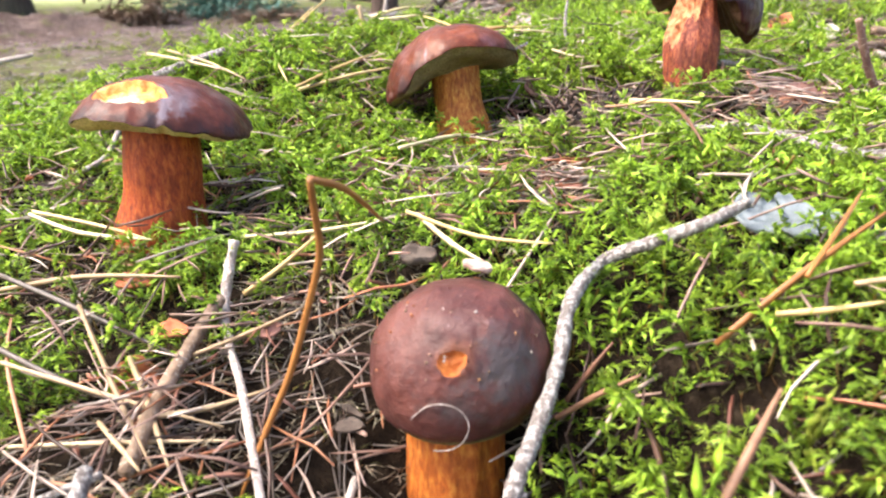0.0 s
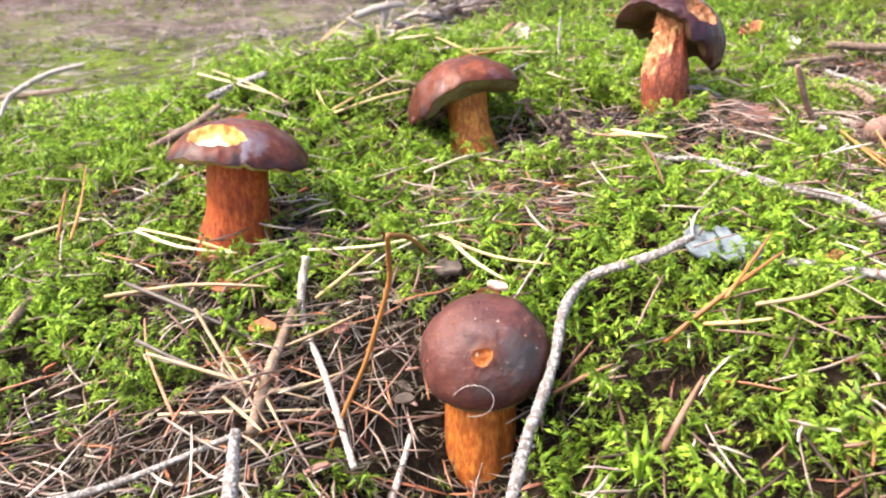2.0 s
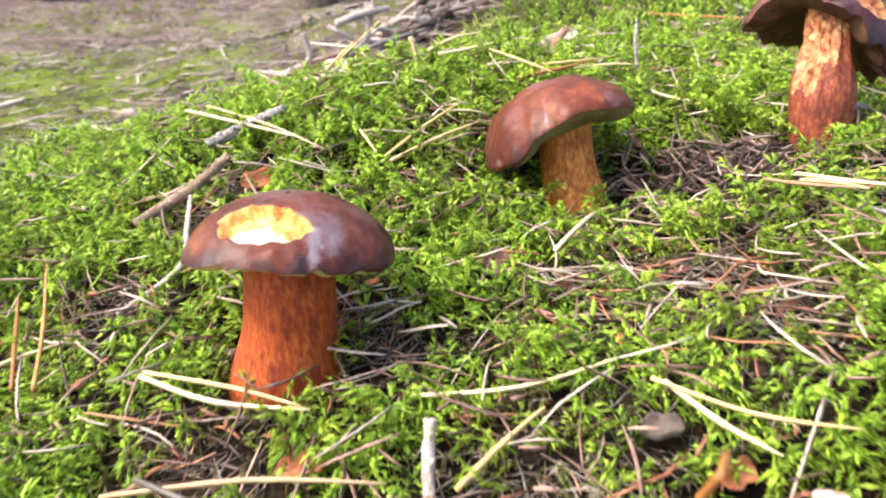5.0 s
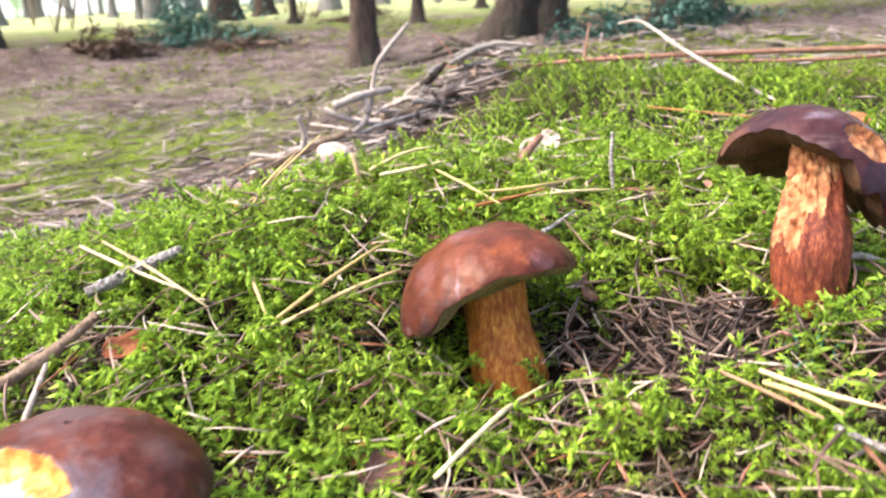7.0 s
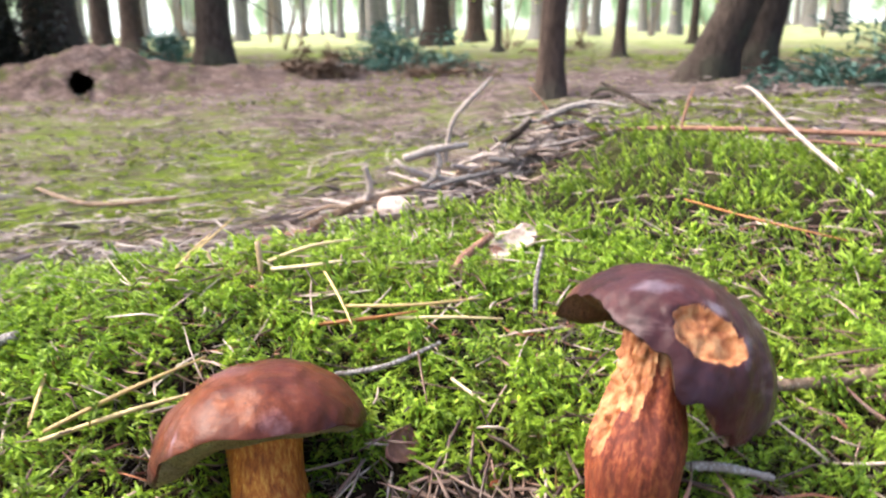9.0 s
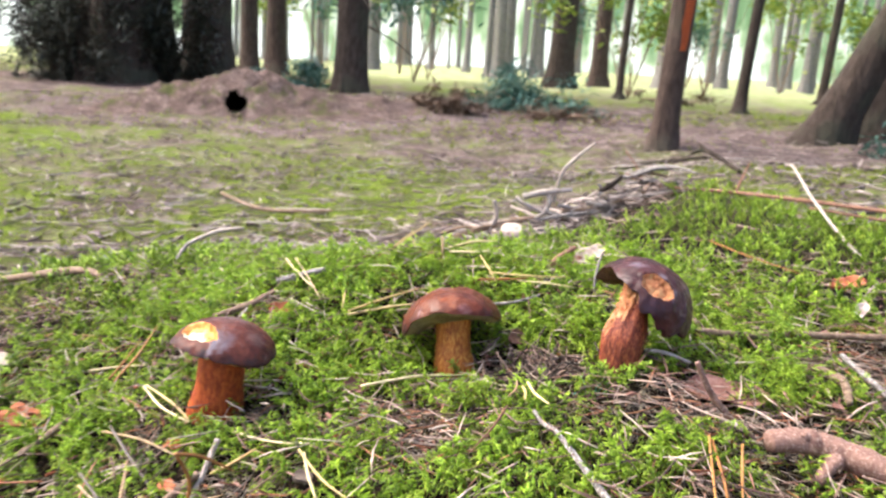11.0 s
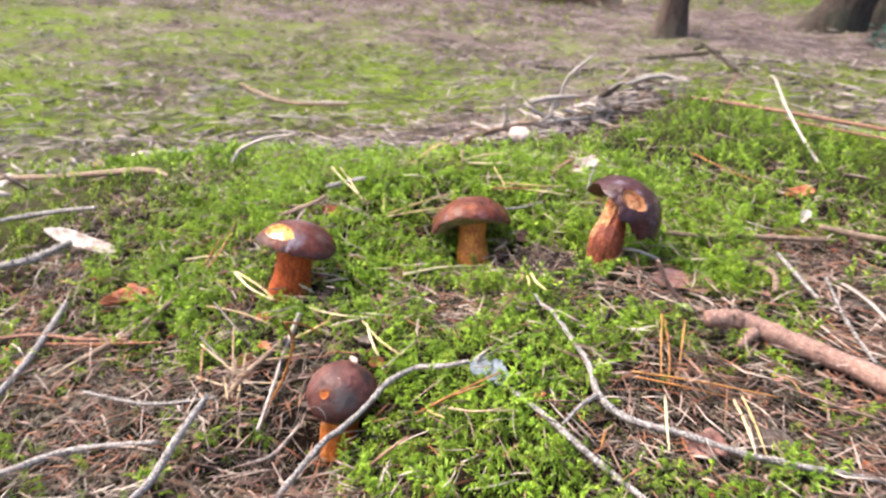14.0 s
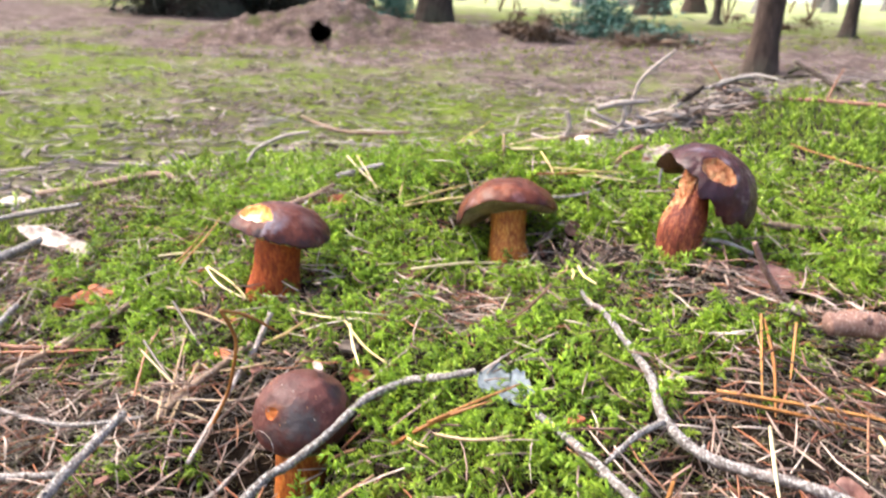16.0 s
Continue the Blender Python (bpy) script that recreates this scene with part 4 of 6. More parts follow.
def grow_moss():
    r = np.random.RandomState(5)
    def border(p):
        """How far outside the dense stretch a place lies, with a ragged edge."""
        d = np.maximum.reduce([NEAR[0] - p[:, 0], p[:, 0] - NEAR[1], NEAR[2] - p[:, 1], p[:, 1] - NEAR[3]])
        return d + 0.05 * wave(p[:, 0], p[:, 1], 14, 71) + np.random.RandomState(72).normal(0, 0.025, len(p))

    xy = places(18500, NEAR[0] - 0.08, NEAR[1] + 0.08, NEAR[2] - 0.08, NEAR[3] + 0.08, 21, 0.36)
    xy = xy[border(xy) < 0]
    thin = 1 - 0.6 * np.clip(bareness(xy[:, 0], xy[:, 1]), 0, 0.8)
    scatter("moss", MOSS, FULL, xy, (0.012 + 0.026 * r.uniform(0, 1, len(xy)) ** 1.3) * thin * (0.86 + 0.14 * np.clip((xy[:, 1] - 0.32) / 0.22, 0, 1)), 0.26, 31, "bright green feathery moss cushion on the bank", 0.22, 1.05)
    a = places(23500, -1.25, 1.05, 0.0, 1.80, 22, 0.42, False)
    a = a[border(a) > -0.01]
    a = a[(a[:, 1] > 0.27) | (np.abs(a[:, 0] - 0.2) > 0.35)]

    def rim(p):
        """1 along the ragged outer edge of the carpet."""
        return np.hypot((p[:, 0] + 0.02) / 1.12, (p[:, 1] - 0.85) / 0.90) + 0.16 * wave(p[:, 0], p[:, 1], 6, 73)

    a = a[rim(a) + r.normal(0, 0.12, len(a)) < 1.0]
    patchy = wave(a[:, 0], a[:, 1], 7, 74) + 0.7 * wave(a[:, 0], a[:, 1], 21, 75) + r.normal(0, 0.25, len(a))
    a = a[patchy > -1.3 + 1.1 * np.clip((rim(a) - 0.35) / 0.4, 0, 1)]
    outer = rim(a) + r.normal(0, 0.10, len(a)) > 0.60
    scatter("moss", MOSS_EDGE, HALF, a[outer], r.uniform(0.016, 0.032, outer.sum()), 0.45, 35, "yellow-green patchy moss on the slope", 0.22, 0.9)
    a = a[~outer]
    scatter("moss", MOSS, HALF, a, r.uniform(0.018, 0.036, len(a)), 0.35, 32, "green moss carpet around the bank", 0.2, 1.1)
    n = 21000
    d = 1.2 + 8.8 * r.uniform(0, 1, n) ** 1.9
    ang = r.uniform(-1.15, 0.62, n)
    b = np.stack([0.3 + d * np.sin(ang), d * np.cos(ang)], 1)
    keep = wave(b[:, 0], b[:, 1], 2.2, 61) + 0.5 * wave(b[:, 0], b[:, 1], 7, 62) + r.normal(0, 0.35, n) > 0.12 * (d - 4.0)
    keep &= bareness(b[:, 0], b[:, 1]) < 0.5
    keep &= rim(b) > 0.9
    b, d = b[keep], d[keep]
    scatter("moss", MOSS_FAR, TUFT, b, r.uniform(0.018, 0.034, len(b)) * (0.75 + 0.22 * d), 0.6, 33, "yellow-green low moss on the forest floor", 0.25, 0.55)
    # old brown-green growth under the shoots
    u = places(5500, NEAR[0], NEAR[1], NEAR[2], NEAR[3], 25, 0.8)
    scatter("moss", MOSS_OLD, MAT_SHOOTS, u, r.uniform(0.008, 0.018, len(u)), 1.0, 36, "old brown-green moss under fresh shoots", 0.1, 0.6)
    # withered moss between the needles
    c = spots(9500, -0.30, 0.60, 0.22, 0.80, 23, 0.12, 0.15)
    scatter("dead_moss", MOSS_DEAD, WISP, c, r.uniform(0.010, 0.022, len(c)), 0.9, 34, "withered brown moss strands in the litter", 0.15, 0.6)


grow_moss()

# ---- needles, twigs and litter ----


def at_ground(x, y, lift):
    return Vector((x, y, float(ground_z(x, y)) + lift))


LABELS = {
    "bleached_needles": "pale straw-coloured dry pine needle on the moss", "orange_needles": "orange-brown dry pine needle on the litter",
    "tan_needles": "tan dry pine needle among the moss", "grey_needles": "grey weathered pine needle on the litter",
    "brown_needles": "brown dry pine needle on the litter", "red_brown_needles": "reddish dry pine needle on the litter",
}
count = [0]


def needle(material, *line, r=0.00085):
    """One pine needle through places on the ground, or through full places."""
    count[0] += 1
    rnd = random.Random(count[0])
    pts = [Vector(p) if len(p) == 3 else at_ground(p[0], p[1], (0.025 if float(bareness(p[0], p[1])) < 0.35 else 0.011) + rnd.uniform(-0.001, 0.003)) for p in line]
    if len(line) == 3 and len(line[0]) == 2:
        pts[1] = pts[1].lerp((pts[0] + pts[2]) / 2, 0.6)
    rr = r * rnd.uniform(0.85, 1.25)
    radii = [rr] + [rr * 1.1] * (len(pts) - 2) + [rr * 0.45]
    v, f = sweep(pts, radii, 5, 0.06, count[0], steps=4)
    ob = mesh_object("pine_needle", v, f, material)
    return tagged(ob, LABELS[material.name], "pine needle", "fallen pine needles")


def twig(label, material, line, radii, knots=0, seed=0, stubs=(), name="twig", sides=9, lift=0.010, group="twigs"):
    """A twig or stick with side stubs; line: places on the ground or full places."""
    pts = [Vector(p) if len(p) == 3 else at_ground(p[0], p[1], lift) for p in line]
    base = pts[0].copy()
    t = thing(name, label, "twig" if name == "twig" else name, Matrix.Translation(base), group)
    pts = [p - base for p in pts]
    v, f = sweep(pts, radii, sides, 0.16, seed, steps=10)
    stem = part("stem", v, f, material, t)
    rnd = random.Random(seed + 5)
    for i, d, ln in stubs:
        p = pts[i]
        e = Vector(d).normalized() * ln
        v, f = sweep([p, p + e * 0.5 + Vector((0, 0, 0.06 * ln)), p + e], [radii[i] * 0.75, radii[i] * 0.6, radii[i] * 0.4], 7, 0.15, seed + i)
        part("side_twig", v, f, material, t)
    for k in range(knots):
        i = rnd.randrange(len(pts) - 1)
        w = rnd.random()
        p = pts[i].lerp(pts[i + 1], w)
        r = radii[i] * (1 - w) + radii[i + 1] * w
        a = Vector((rnd.uniform(-1, 1), rnd.uniform(-1, 1), rnd.uniform(-0.2, 1))).normalized()
        v, f = sweep([p + a * r * 0.5, p + a * r * 1.15, p + a * r * 1.5], [r * 0.45, r * 0.38, r * 0.15], 5, 0.2, k)
        part("bud_scar", v, f, material, t)
    return t


# twigs that can be told apart
twig("grey lichen-flecked twig arching past the round mushroom", TWIG_GREY,
     [(0.180, 0.272, 0.232), (0.193, 0.313, 0.263), (0.198, 0.329, 0.268), (0.206, 0.352, 0.279), (0.211, 0.374, 0.290), (0.222, 0.394, 0.296), (0.237, 0.391, 0.304), (0.252, 0.388, 0.311), (0.267, 0.395, 0.316)],
     [0.0025, 0.0024, 0.0023, 0.0023, 0.0023, 0.0022, 0.0022, 0.0021, 0.0017], 10, 1)
twig("broken whitish twig leaning on needle litter", TWIG_PALE,
     [(0.088, 0.428, 0.293), (0.087, 0.414, 0.272), (0.096, 0.392, 0.266), (0.108, 0.368, 0.260), (0.128, 0.322, 0.246)], [0.0020, 0.0020, 0.0015, 0.0015, 0.0014], 14, 2)
twig("brown twig half buried in needle litter", TWIG_BROWN, [(0.087, 0.411, 0.276), (0.085, 0.392, 0.270), (0.084, 0.360, 0.262), (0.084, 0.335, 0.252)], [0.0022, 0.0024, 0.0025, 0.0026], 4, 3)
twig("grey lichen-covered forked twig lying on moss and litter", TWIG_GREY,
     [(0.268, 0.528), (0.280, 0.513), (0.294, 0.499), (0.324, 0.467), (0.345, 0.437), (0.363, 0.407), (0.387, 0.395), (0.428, 0.395), (0.474, 0.401), (0.56, 0.425)],
     [0.0013, 0.0015, 0.0018, 0.0021, 0.0023, 0.0026, 0.0026, 0.0024, 0.0022, 0.0018], 22, 4, [(5, (-0.06, -0.33, 0.0), 0.052), (8, (0.3, -0.2, 0.2), 0.018)], lift=0.017)
twig("grey twig with rough bark on the litter", TWIG_GREY, [(0.300, 0.392), (0.337, 0.369), (0.360, 0.353), (0.387, 0.343), (0.43, 0.32)], [0.0018, 0.0021, 0.0022, 0.0022, 0.002], 12, 5, lift=0.014)
twig("thick pinkish-brown broken branch lying on needle litter", LOG_BARK,
     [(0.410, 0.556), (0.430, 0.568), (0.451, 0.573), (0.502, 0.567), (0.540, 0.551), (0.62, 0.50), (0.70, 0.44)], [0.0065, 0.0080, 0.0084, 0.0084, 0.0086, 0.009, 0.0095], 5, 6,
     [(2, (-0.35, -0.7, -0.35), 0.030)], name="branch", sides=14, lift=0.020)
twig("bleached bent branch reaching up from the bank", TWIG_PALE,
     [(0.350, 1.469, 0.430), (0.360, 1.425, 0.434), (0.371, 1.377, 0.430), (0.405, 1.285, 0.396), (0.462, 1.160, 0.352), (0.50, 1.09, 0.343)], [0.0014, 0.0019, 0.0022, 0.0024, 0.0023, 0.0020], 4, 7, name="branch")
twig("long reddish-brown stick across the bank", TWIG_RED,
     [(0.085, 1.495, 0.386), (0.125, 1.462, 0.379), (0.167, 1.430, 0.378), (0.290, 1.370, 0.388), (0.427, 1.316, 0.392), (0.60, 1.27, 0.392), (0.85, 1.22, 0.388)],
     [0.0018, 0.0023, 0.0026, 0.0028, 0.0031, 0.0034, 0.0034], 8, 8, [(1, (-0.5, 0.2, 0.6), 0.07), (3, (0.2, 0.6, 0.8), 0.06)], name="branch")
twig("reddish stick beside a long branch", TWIG_RED, [(0.40, 1.29), (0.58, 1.25), (0.82, 1.19)], [0.0016, 0.0022, 0.002], 3, 9, lift=0.03)
# brushwood heap on the edge of the bank
for k, (line, rad, mat, lab) in enumerate((
        ([(-0.033, 1.284, 0.352), (0.0, 1.305, 0.362), (0.035, 1.332, 0.366)], 0.0058, TWIG_PALE, "short thick stick in a brushwood heap"),
        ([(-0.045, 1.285, 0.350), (-0.030, 1.285, 0.340), (-0.005, 1.304, 0.328), (0.035, 1.335, 0.320), (0.075, 1.360, 0.318)], 0.0038, TWIG_PALE, "curved bleached stick in a brushwood heap"),
        ([(-0.002, 1.306, 0.362), (0.006, 1.305, 0.350), (0.003, 1.300, 0.330), (-0.012, 1.290, 0.318)], 0.0040, TWIG_PALE, "hooked pale twig in a brushwood heap"),
        ([(-0.073, 1.255, 0.345), (-0.068, 1.258, 0.318), (-0.074, 1.252, 0.300), (-0.083, 1.247, 0.272)], 0.0042, TWIG_PALE, "upright pale twig in a brushwood heap"),
        ([(-0.130, 1.215, 0.276), (-0.071, 1.256, 0.302), (-0.015, 1.297, 0.318)], 0.0055, TWIG_BROWN, "brown stick in a brushwood heap"),
        ([(-0.19, 1.175, 0.258), (-0.157, 1.195, 0.264), (-0.100, 1.236, 0.274), (-0.05, 1.27, 0.280)], 0.0060, TWIG_RED, "reddish stick in a brushwood heap"),
        ([(-0.16, 1.200, 0.254), (-0.100, 1.230, 0.262), (-0.06, 1.262, 0.272)], 0.0055, TWIG_GREY, "grey stick in a brushwood heap"),
        ([(0.070, 1.358, 0.356), (0.078, 1.362, 0.338), (0.086, 1.368, 0.326)], 0.0042, TWIG_PALE, "hooked pale twig in a brushwood heap"),
        ([(0.080, 1.365, 0.345), (0.100, 1.378, 0.354), (0.135, 1.400, 0.366)], 0.0058, TWIG_PALE, "bleached stick in a brushwood heap"),
        ([(0.010, 1.315, 0.345), (0.018, 1.320, 0.392), (0.035, 1.330, 0.418), (0.062, 1.350, 0.448)], 0.0032, TWIG_PALE, "thin pale twig rising from a brushwood heap"),
        ([(0.073, 1.359, 0.366), (0.090, 1.370, 0.378), (0.105, 1.382, 0.393)], 0.0050, BARK_DARK, "dark stick in a brushwood heap"),
        ([(0.02, 1.33, 0.330), (0.06, 1.35, 0.335), (0.12, 1.37, 0.358)], 0.0038, TWIG_BROWN, "brown stick in a brushwood heap"),
        ([(-0.02, 1.29, 0.310), (0.03, 1.31, 0.325), (0.09, 1.36, 0.335)], 0.0035, TWIG_GREY, "grey stick in a brushwood heap"),
        ([(0.20, 2.30, 0.345), (0.13, 2.38, 0.372), (0.064, 2.447, 0.398)], 0.0065, BARK_DARK, "dark broken branch end rising from the litter"))):
    twig(lab, mat, line, [rad * 0.9] + [rad] * (len(line) - 2) + [rad * 0.6], 3, 30 + k, group="brushwood heap")
rnd = random.Random(505)
for k in range(44):
    x = rnd.uniform(-0.17, 0.17)
    y = 1.215 + (x + 0.14) * 0.72 + rnd.uniform(-0.03, 0.05)
    a, ln, rr = rnd.uniform(-0.6, 1.4), rnd.uniform(0.05, 0.14), rnd.uniform(0.0018, 0.0042)
    z = float(height(x, y)) + rnd.uniform(0.012, 0.042)
    d = Vector((math.cos(a), math.sin(a), rnd.uniform(-0.25, 0.35))) * ln
    c = Vector((x, y, z))
    bend = Vector((rnd.uniform(-0.012, 0.012), rnd.uniform(-0.012, 0.012), rnd.uniform(-0.004, 0.012)))
    mat = rnd.choice((TWIG_PALE, TWIG_PALE, TWIG_GREY, TWIG_BROWN, TWIG_PALE))
    twig("dry broken twig in a brushwood heap", mat, [tuple(c - d * 0.5), tuple(c + bend), tuple(c + d * 0.5)], [rr * 0.8, rr, rr * 0.5], 2, 700 + k, group="brushwood heap")
# loose sticks around
for k, (line, rad, mat, lab, lift) in enumerate((
        ([(-0.36, 0.385), (-0.288, 0.434), (-0.276, 0.448), (-0.256, 0.470)], 0.0045, TWIG_GREY, "grey stick end lying on moss", 0.028),
        ([(-0.46, 0.47), (-0.403, 0.508), (-0.357, 0.524), (-0.291, 0.535)], 0.0030, TWIG_GREY, "thin grey stick lying on moss", 0.032),
        ([(-0.093, 0.340), (-0.084, 0.370), (-0.077, 0.390), (-0.064, 0.436)], 0.0032, TWIG_BROWN, "brown twig lying on litter", 0.016),
        ([(-0.25, 0.325), (-0.174, 0.356), (-0.12, 0.366), (-0.064, 0.373)], 0.0019, TWIG_RED, "thin reddish twig lying on litter", 0.016),
        ([(0.108, 0.215), (0.103, 0.240), (0.095, 0.272), (0.086, 0.314)], 0.0030, TWIG_GREY, "grey forked stick on needle litter", 0.028),
        ([(-0.06, 0.205), (-0.027, 0.222), (0.0, 0.258), (0.064, 0.283)], 0.0028, TWIG_GREY, "grey stick on needle litter", 0.016),
        ([(-0.135, 0.270), (-0.150, 0.330), (-0.181, 0.400)], 0.0036, TWIG_GREY, "grey stick sunk in moss", 0.014),
        ([(-0.88, 0.795), (-0.631, 0.741), (-0.404, 0.708), (-0.33, 0.69)], 0.0050, TWIG_BROWN, "long straight stick on the moss slope", 0.016),
        ([(-0.262, 0.740, 0.305), (-0.256, 0.752, 0.322), (-0.23, 0.772, 0.338), (-0.20, 0.785, 0.345)], 0.0026, TWIG_PALE, "bent pale twig standing in moss", 0),
        ([(0.362, 0.562, 0.366), (0.370, 0.568, 0.348), (0.382, 0.578, 0.330), (0.398, 0.590, 0.313), (0.408, 0.596, 0.306)], 0.0021, LOG_BARK, "dark pinkish twig standing beside the torn mushroom", 0),
        ([(0.300, 0.642), (0.325, 0.648), (0.345, 0.660)], 0.0017, TWIG_PALE, "short pale twig at the torn mushroom", 0.016),
        ([(0.341, 0.716), (0.375, 0.742), (0.408, 0.764), (0.50, 0.815)], 0.0032, TWIG_BROWN, "brown stick lying in moss", 0.014),
        ([(0.48, 0.82), (0.55, 0.835), (0.66, 0.86)], 0.0040, TWIG_BROWN, "brown stick lying in moss", 0.02),
        ([(0.448, 0.735), (0.470, 0.702), (0.492, 0.672)], 0.0024, TWIG_GREY, "grey twig lying in litter", 0.016),
        ([(0.43, 0.72), (0.45, 0.69), (0.455, 0.66)], 0.0035, TWIG_BROWN, "brown twig lying in litter", 0.012),
        ([(-0.052, 0.575), (-0.030, 0.596), (-0.013, 0.611)], 0.0030, TWIG_BROWN, "brown twig sunk in moss", 0.020),
        ([(-0.030, 0.595, 0.322), (-0.026, 0.570, 0.312), (-0.024, 0.545, 0.302), (-0.044, 0.520, 0.292)], 0.0014, TWIG_PALE, "thin bent pale twig beside a mushroom", 0),
        ([(-0.030, 0.635), (-0.014, 0.645), (0.010, 0.656)], 0.0034, TWIG_GREY, "grey twig sunk in moss", 0.020),
        ([(0.191, 0.620), (0.205, 0.592), (0.217, 0.560)], 0.0016, TWIG_BROWN, "thin brown twig on litter", 0.010),
        ([(0.178, 0.800, 0.352), (0.184, 0.815, 0.362), (0.196, 0.835, 0.372)], 0.0030, TWIG_RED, "orange-brown stick end in moss", 0),
        ([(0.236, 0.772, 0.345), (0.235, 0.778, 0.362), (0.237, 0.785, 0.380)], 0.0014, TWIG_GREY, "grey scaly twig standing in moss", 0),
        ([(0.160, 0.676), (0.184, 0.689), (0.205, 0.707)], 0.0013, TWIG_GREY, "thin grey twig on moss", 0.018),
        ([(0.495, 0.725), (0.517, 0.650), (0.540, 0.572)], 0.0018, TWIG_GREY, "thin grey twig on litter", 0.016),
        ([(0.50, 0.728), (0.531, 0.686), (0.560, 0.640)], 0.0017, TWIG_PALE, "thin bleached twig on litter", 0.016),
        ([(0.137, 0.300), (0.141, 0.325), (0.147, 0.350)], 0.0016, TWIG_PALE, "pale twig by the round mushroom", 0.012),
        ([(-0.05, 0.31), (0.02, 0.315), (0.08, 0.33)], 0.0016, TWIG_GREY, "thin grey twig on needle litter", 0.014),
        ([(-0.62, 1.25), (-0.50, 1.05), (-0.42, 0.93)], 0.0030, TWIG_GREY, "grey stick on the moss slope", 0.02),
        ([(-0.75, 1.02), (-0.70, 1.00), (-0.66, 1.06), (-0.60, 1.12)], 0.0035, TWIG_PALE, "crooked bleached stick on moss", 0.03),
        ([(-1.25, 1.9), (-1.0, 1.8), (-0.8, 1.85)], 0.006, TWIG_BROWN, "brown stick on the forest floor", 0.02),
        ([(-0.75, 3.1), (-0.45, 3.0), (-0.2, 2.75), (0.1, 2.65)], 0.008, BARK_DARK, "dark fallen stick on the forest floor", 0.03),
        ([(0.0, 2.75), (0.05, 2.62), (0.10, 2.5)], 0.007, BARK_DARK, "dark broken stick on the forest floor", 0.05))):
    n = len(line)
    twig(lab, mat, line, [rad * 0.8] + [rad] * (n - 2) + [rad * 0.7], 3, 60 + k, lift=lift, group="loose sticks")

# a tall curved needle stalk beside the round mushroom
t = needle(NEEDLE_ORANGE, (0.143, 0.337, 0.3365), (0.142, 0.344, 0.325), (0.141, 0.349, 0.313), (0.136, 0.3505, 0.296), (0.130, 0.351, 0.278), (0.122, 0.348, 0.260), (0.113, 0.342, 0.238), r=0.0011)
tagged(t, "upright curved orange-brown pine needle over the litter")
needle(NEEDLE_ORANGE, (0.143, 0.337, 0.3365), (0.149, 0.350, 0.331), (0.156, 0.366, 0.318), r=0.0008)
# needles caught upright on the crest
needle(NEEDLE_PALE, (-0.004, 0.770, 0.337), (0.026, 0.768, 0.362), (0.059, 0.770, 0.389))
needle(NEEDLE_PALE, (0.009, 0.765, 0.342), (0.022, 0.767, 0.360), (0.042, 0.770, 0.378))
needle(NEEDLE_TAN, (0.045, 0.760, 0.370), (0.056, 0.757, 0.354), (0.069, 0.758, 0.336))
needle(NEEDLE_TAN, (0.079, 0.760, 0.378), (0.082, 0.757, 0.362), (0.077, 0.757, 0.345), r=0.0014)
needle(NEEDLE_GREY, (0.031, 0.760, 0.338), (0.034, 0.758, 0.352), (0.039, 0.760, 0.366), r=0.0016)
# fallen needles that can be told apart
needle(NEEDLE_PALE, (0.081, 0.450, 0.288), (0.118, 0.446, 0.292), (0.155, 0.455, 0.297))
needle(NEEDLE_PALE, (0.095, 0.413), (0.107, 0.426), (0.123, 0.424))
needle(NEEDLE_PALE, (-0.013, 0.460, 0.295), (0.015, 0.449, 0.290), (0.048, 0.443, 0.289))
needle(NEEDLE_PALE, (-0.012, 0.461, 0.296), (0.020, 0.456, 0.291), (0.046, 0.446, 0.288))
needle(NEEDLE_PALE, (0.155, 0.425), (0.182, 0.410), (0.207, 0.400))
needle(NEEDLE_PALE, (0.159, 0.425), (0.173, 0.410), (0.186, 0.401))
needle(NEEDLE_ORANGE, (0.248, 0.350), (0.270, 0.351), (0.294, 0.364))
needle(NEEDLE_PALE, (0.261, 0.344), (0.271, 0.335), (0.281, 0.331))
needle(NEEDLE_BROWN, (0.206, 0.353), (0.217, 0.352), (0.228, 0.346))
needle(NEEDLE_BROWN, (0.209, 0.356), (0.216, 0.359), (0.222, 0.359))
needle(NEEDLE_BROWN, (0.240, 0.304, 0.270), (0.248, 0.313, 0.279), (0.257, 0.324, 0.288), r=0.0013)
needle(NEEDLE_TAN, (0.042, 0.395), (0.069, 0.362), (0.092, 0.335))
needle(NEEDLE_TAN, (0.062, 0.387), (0.080, 0.361), (0.097, 0.335))
needle(NEEDLE_TAN, (0.067, 0.354), (0.081, 0.341), (0.090, 0.332))
needle(NEEDLE_GREY, (-0.003, 0.420), (0.031, 0.402), (0.083, 0.386))
needle(NEEDLE_TAN, (0.084, 0.382), (0.106, 0.388), (0.122, 0.396))
needle(NEEDLE_GREY, (0.021, 0.376), (0.050, 0.368), (0.074, 0.360))
needle(NEEDLE_TAN, (0.029, 0.368), (0.080, 0.355), (0.106, 0.355))
needle(NEEDLE_TAN, (0.081, 0.352), (0.100, 0.360), (0.116, 0.371))
needle(NEEDLE_TAN, (0.038, 0.352), (0.075, 0.345), (0.112, 0.350))
needle(NEEDLE_BROWN, (0.242, 0.563), (0.251, 0.547), (0.256, 0.510))
needle(NEEDLE_BROWN, (0.261, 0.495), (0.265, 0.478), (0.262, 0.438))
needle(NEEDLE_PALE, (0.140, 0.518), (0.165, 0.572), (0.184, 0.601))
needle(NEEDLE_PALE, (0.067, 0.610), (0.085, 0.634), (0.108, 0.665))
